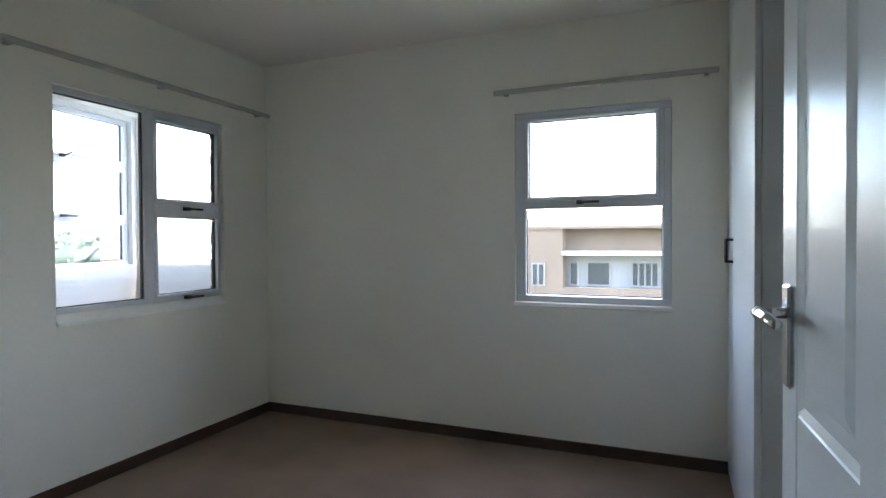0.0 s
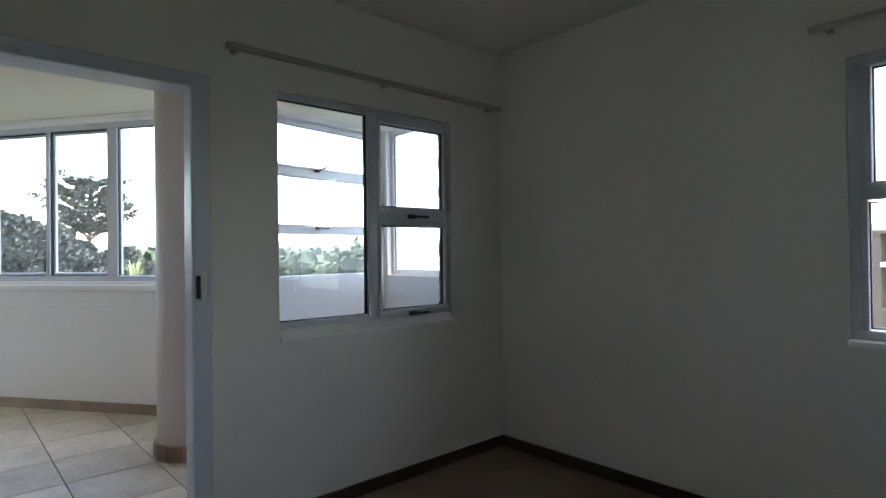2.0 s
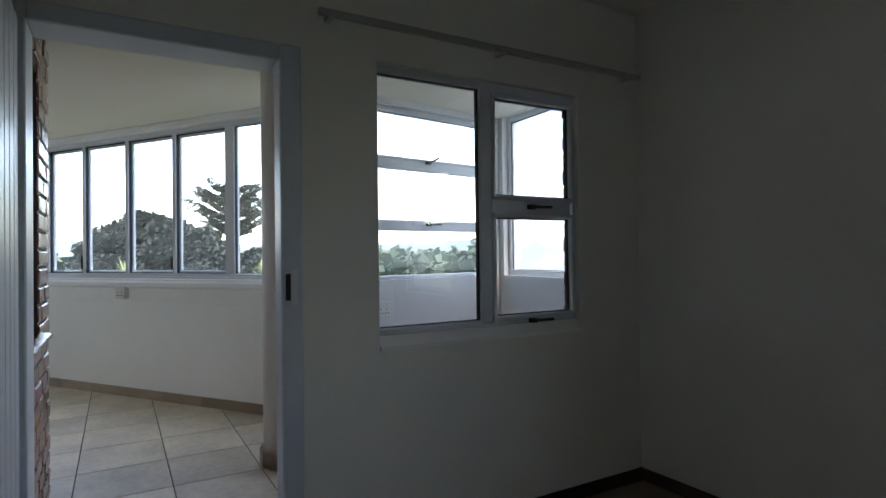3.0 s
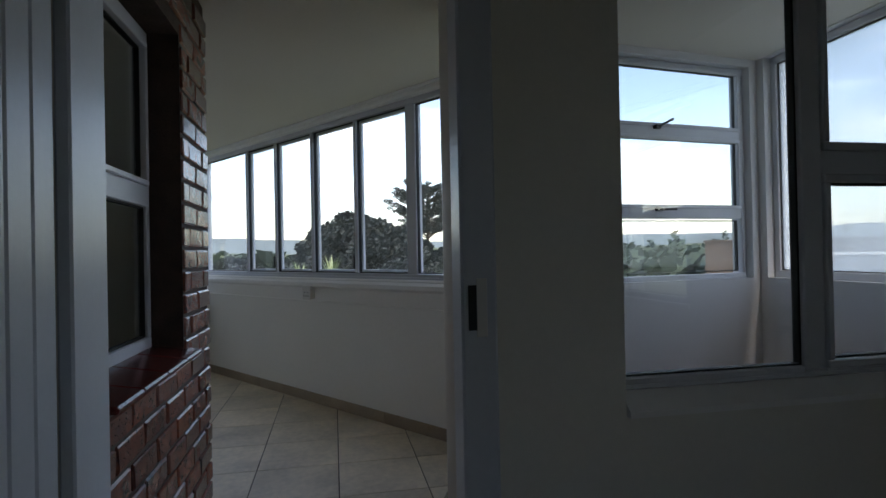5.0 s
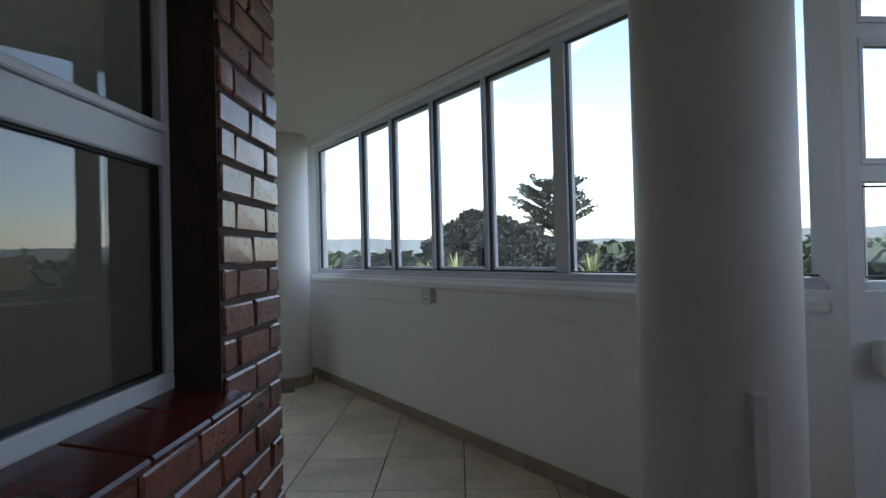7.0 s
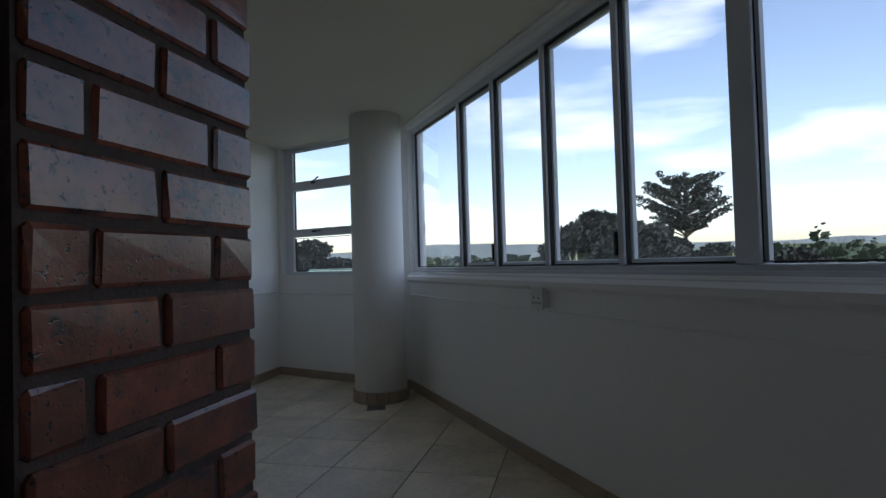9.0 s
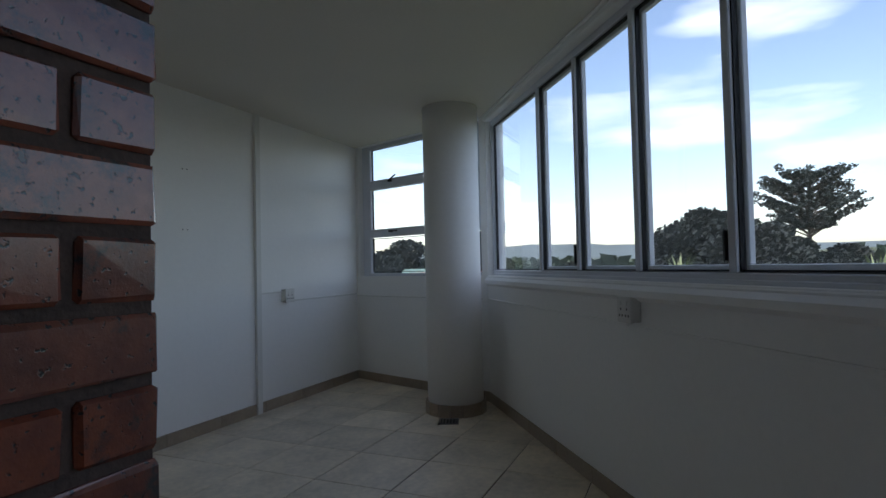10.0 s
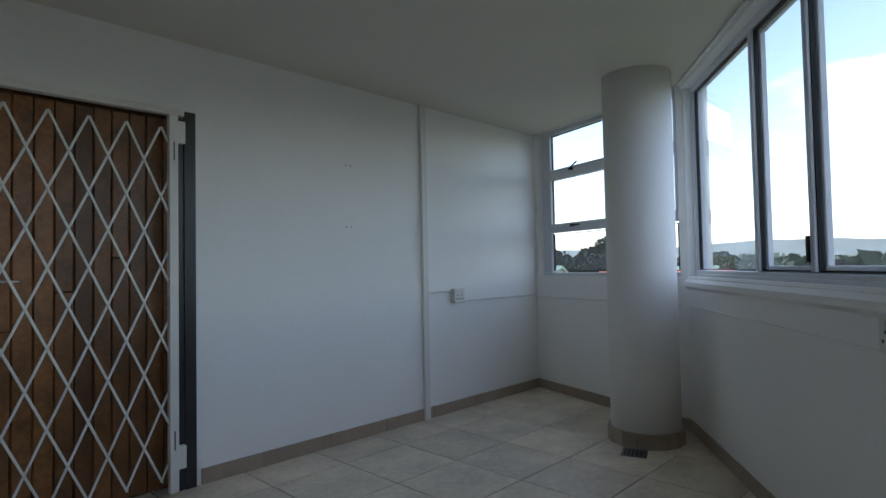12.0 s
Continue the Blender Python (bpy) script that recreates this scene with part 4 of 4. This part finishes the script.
def flats(x, y, rz, label):
    """A flat-roofed block: a recessed pale storey under a white fascia between brick bays."""
    ob = empty("building", pose(x, y, GZ, 0, 0, rz), label, "building", "buildings outside")
    top = 1.75 - GZ
    part(ob, "wall", [((-4.2, 0.0, 0), (16, 9, top))], FACADE, 0.0)
    part(ob, "bay", [((-9.0, -0.9, 0), (-4.2, 9, top))], FACADE, 0.0)
    part(ob, "recess", [((-4.19, -0.06, top - 3.25), (15.9, 0.0, top - 1.1))], FACADEGREY, 0.0)
    part(ob, "parapet", [((-4.2, -0.85, 0), (16, -0.65, top - 2.5)), ((-4.2, -0.65, top - 3.3), (16, 0, top - 3.2))], FACADE, 0.0)
    part(ob, "fascia", [((-4.2, -0.95, top - 1.12), (16, 0.0, top - 0.96))], WHITEPAINT, 0.0)
    part(ob, "roof", [((-9.1, -1.0, top), (16.1, 9.1, top + 0.12))], FACADE, 0.0)
    w0 = top - 2.47
    for x0, x1, n in ((-4.05, -3.65, 1), (-3.3, -2.3, 1), (-1.45, -0.35, 4), (2.0, 3.4, 2), (5.0, 6.5, 3), (8.0, 9.2, 2)):
        facade_window(ob, x0, x1, w0, w0 + 1.05, -0.11, n)
    facade_window(ob, -5.55, -4.95, w0, w0 + 1.0, -0.94, 2)
    for fl in (3.2, 6.2):
        for k in range(6):
            facade_window(ob, -3.5 + 3 * k, -2.0 + 3 * k, w0 - fl, w0 - fl + 1.1, -0.9, 2)
    return ob


flats(0.2, 25.0, 0, "ochre face-brick block of flats with white fascia and flat roof")
flats(-34, 36, 38, "ochre face-brick block of flats beyond the trees")


def house(x, y, rz, eave, ridge, w, d, roofmat, label):
    ob = empty("house", pose(x, y, GZ, 0, 0, rz), label, "house", "houses outside")
    e, r = eave - GZ, ridge - GZ
    bm = bmesh.new()
    pts = [(-w / 2, 0), (w / 2, 0), (w / 2, e), (0, r), (-w / 2, e)]
    f = [bm.verts.new((px, 0, pz)) for px, pz in pts]
    b = [bm.verts.new((px, d, pz)) for px, pz in pts]
    bm.faces.new(f)
    bm.faces.new(b)
    for i in range(5):
        bm.faces.new((f[i], f[(i + 1) % 5], b[(i + 1) % 5], b[i]))
    o = new("wall", mesh_of(bm, "wall", WHITEPAINT))
    o.parent = ob
    bm = bmesh.new()
    for s in (-1, 1):
        vs = [(0, -0.3, r + 0.05), (s * (w / 2 + 0.35), -0.3, e - 0.2), (s * (w / 2 + 0.35), d + 0.3, e - 0.2), (0, d + 0.3, r + 0.05)]
        lo = [bm.verts.new(v) for v in vs]
        hi = [bm.verts.new((a, b2, c + 0.16)) for a, b2, c in vs]
        bm.faces.new(lo)
        bm.faces.new(hi)
        for i in range(4):
            bm.faces.new((lo[i], lo[(i + 1) % 4], hi[(i + 1) % 4], hi[i]))
    o = new("roof", mesh_of(bm, "roof", roofmat))
    o.parent = ob
    facade_window(ob, -0.5, 0.5, e - 1.6, e - 0.4, -0.06, 2)


house(-37.5, -20.4, -55, -0.7, 0.95, 3.2, 6, ROOFGREEN, "white gabled house with a pale roof")
house(-35, -15.6, 60, -0.7, 0.55, 7, 9, ROOFRED, "low house with a red tiled roof")
house(-44, -19.5, 10, -0.5, 0.75, 6, 7, ROOFGREEN, "low house with a grey-green metal roof")

# ---- sunroom floor tiles ----
fl = slab("floor_sunroom", SUN_OUT, -0.2, -0.006, GROUT, "beige square floor tiles with dark joints", "floor")
TS = 0.48
tile_meshes = []
for v in range(3):
    bm = bmesh.new()
    add_box(bm, (0.003, 0.003, 0), (TS - 0.003, TS - 0.003, 0.006), 0.002)
    tile_meshes.append(mesh_of(bm, "tile", TILE))


def inside(x, y):
    c = False
    for (x1, y1), (x2, y2) in zip(SUN_OUT, SUN_OUT[1:] + SUN_OUT[:1]):
        if (y1 > y) != (y2 > y) and x < (x2 - x1) * (y - y1) / (y2 - y1) + x1:
            c = not c
    return c


def edges(x, y):
    """The wall lines near a tile: a point and the direction that keeps the floor on its right."""
    out = [((-2.41, 0.0), (0.0, -1.0)), (P_SW, (P_A[0] - P_SW[0], P_A[1] - P_SW[1]))]
    if y > 2.3:
        out.append((P_E, (P_N[0] - P_E[0], P_N[1] - P_E[1])))
    if x < -4.1 and y < 2.2:
        out.append((P_A, (P_E[0] - P_A[0], P_E[1] - P_A[1])))
    return out


def side(p, d, v):
    return d[1] * (v[0] - p[0]) - d[0] * (v[1] - p[1])


def cut(x, y):
    return any(side(p, d, (x + a * TS, y + b * TS)) < 0 for p, d in edges(x, y) for a in (0, 1) for b in (0, 1))


def cut_tile(x, y):
    pts = [(x + 0.003, y + 0.003), (x + TS - 0.003, y + 0.003), (x + TS - 0.003, y + TS - 0.003), (x + 0.003, y + TS - 0.003)]
    for p, d in edges(x, y):
        kept = []
        for v, w in zip(pts, pts[1:] + pts[:1]):
            sv, sw = side(p, d, v), side(p, d, w)
            if sv >= 0:
                kept.append(v)
            if (sv >= 0) != (sw >= 0):
                f = sv / (sv - sw)
                kept.append((v[0] + f * (w[0] - v[0]), v[1] + f * (w[1] - v[1])))
        pts = kept
    bm = bmesh.new()
    if len(pts) > 2:
        low = [bm.verts.new((a - x, b - y, 0)) for a, b in pts]
        top = [bm.verts.new((a - x, b - y, 0.006)) for a, b in pts]
        bm.faces.new(top)
        for k in range(len(pts)):
            bm.faces.new((low[k], low[(k + 1) % len(pts)], top[(k + 1) % len(pts)], top[k]))
    return mesh_of(bm, "tile", TILE)


def left_over(x, y):
    return all(any(side(p, d, (x + a * TS, y + b * TS)) >= 0 for a in (0, 1) for b in (0, 1)) for p, d in edges(x, y))


rnd = random.Random(2)
for i in range(-12, 6):
    for k in range(-9, 8):
        x, y = -4.12 + i * TS, 1.05 + k * TS
        if any(inside(x + a * TS, y + b * TS) for a in (0, 0.5, 1) for b in (0, 0.5, 1)) and x < -2.5 and left_over(x, y):
            if x < -2.94 and not cut(x, y):
                t = new("tile", tile_meshes[rnd.randrange(3)])
            else:
                t = new("tile", cut_tile(x, y))
            t.parent = fl
            t.matrix_basis = pose(x, y, -0.006 + rnd.uniform(0, 0.0008))

# ---- bricks ----
brick_holder = empty("brick_skin", Matrix.Translation((SKIN - 0.005, BY, 0.004)) @ pose(0, 0, 0, 0, 0, 180), "varnished red-brown face bricks in running bond", "brick wall", kind="structure")
brick_face(brick_holder, SKIN - 0.005 - BX, -0.04, CEIL_S, 0.10, [(0.19, 1.00, 0.87, 2.165)], BL - (SKIN - 0.005 - BX) % BL)
ret = empty("brick_return", Matrix.Translation((BX, BY - 0.11, 0.004)) @ pose(0, 0, 0, 0, 0, -90), "varnished face bricks at the wall's return", "brick wall", kind="structure")
brick_face(ret, 0.25, -0.04, CEIL_S, 0.08)
outer = empty("brick_outer", Matrix.Translation((SKIN, 3.69, 0.004)) @ pose(0, 0, 0, 0, 0, -90), "varnished face bricks round the bedroom window", "brick wall", kind="structure")
brick_face(outer, 3.69 - 1.335, 0.0, CEIL_S, 0.06, [(0.833, 1.97, 0.86, 2.20)])
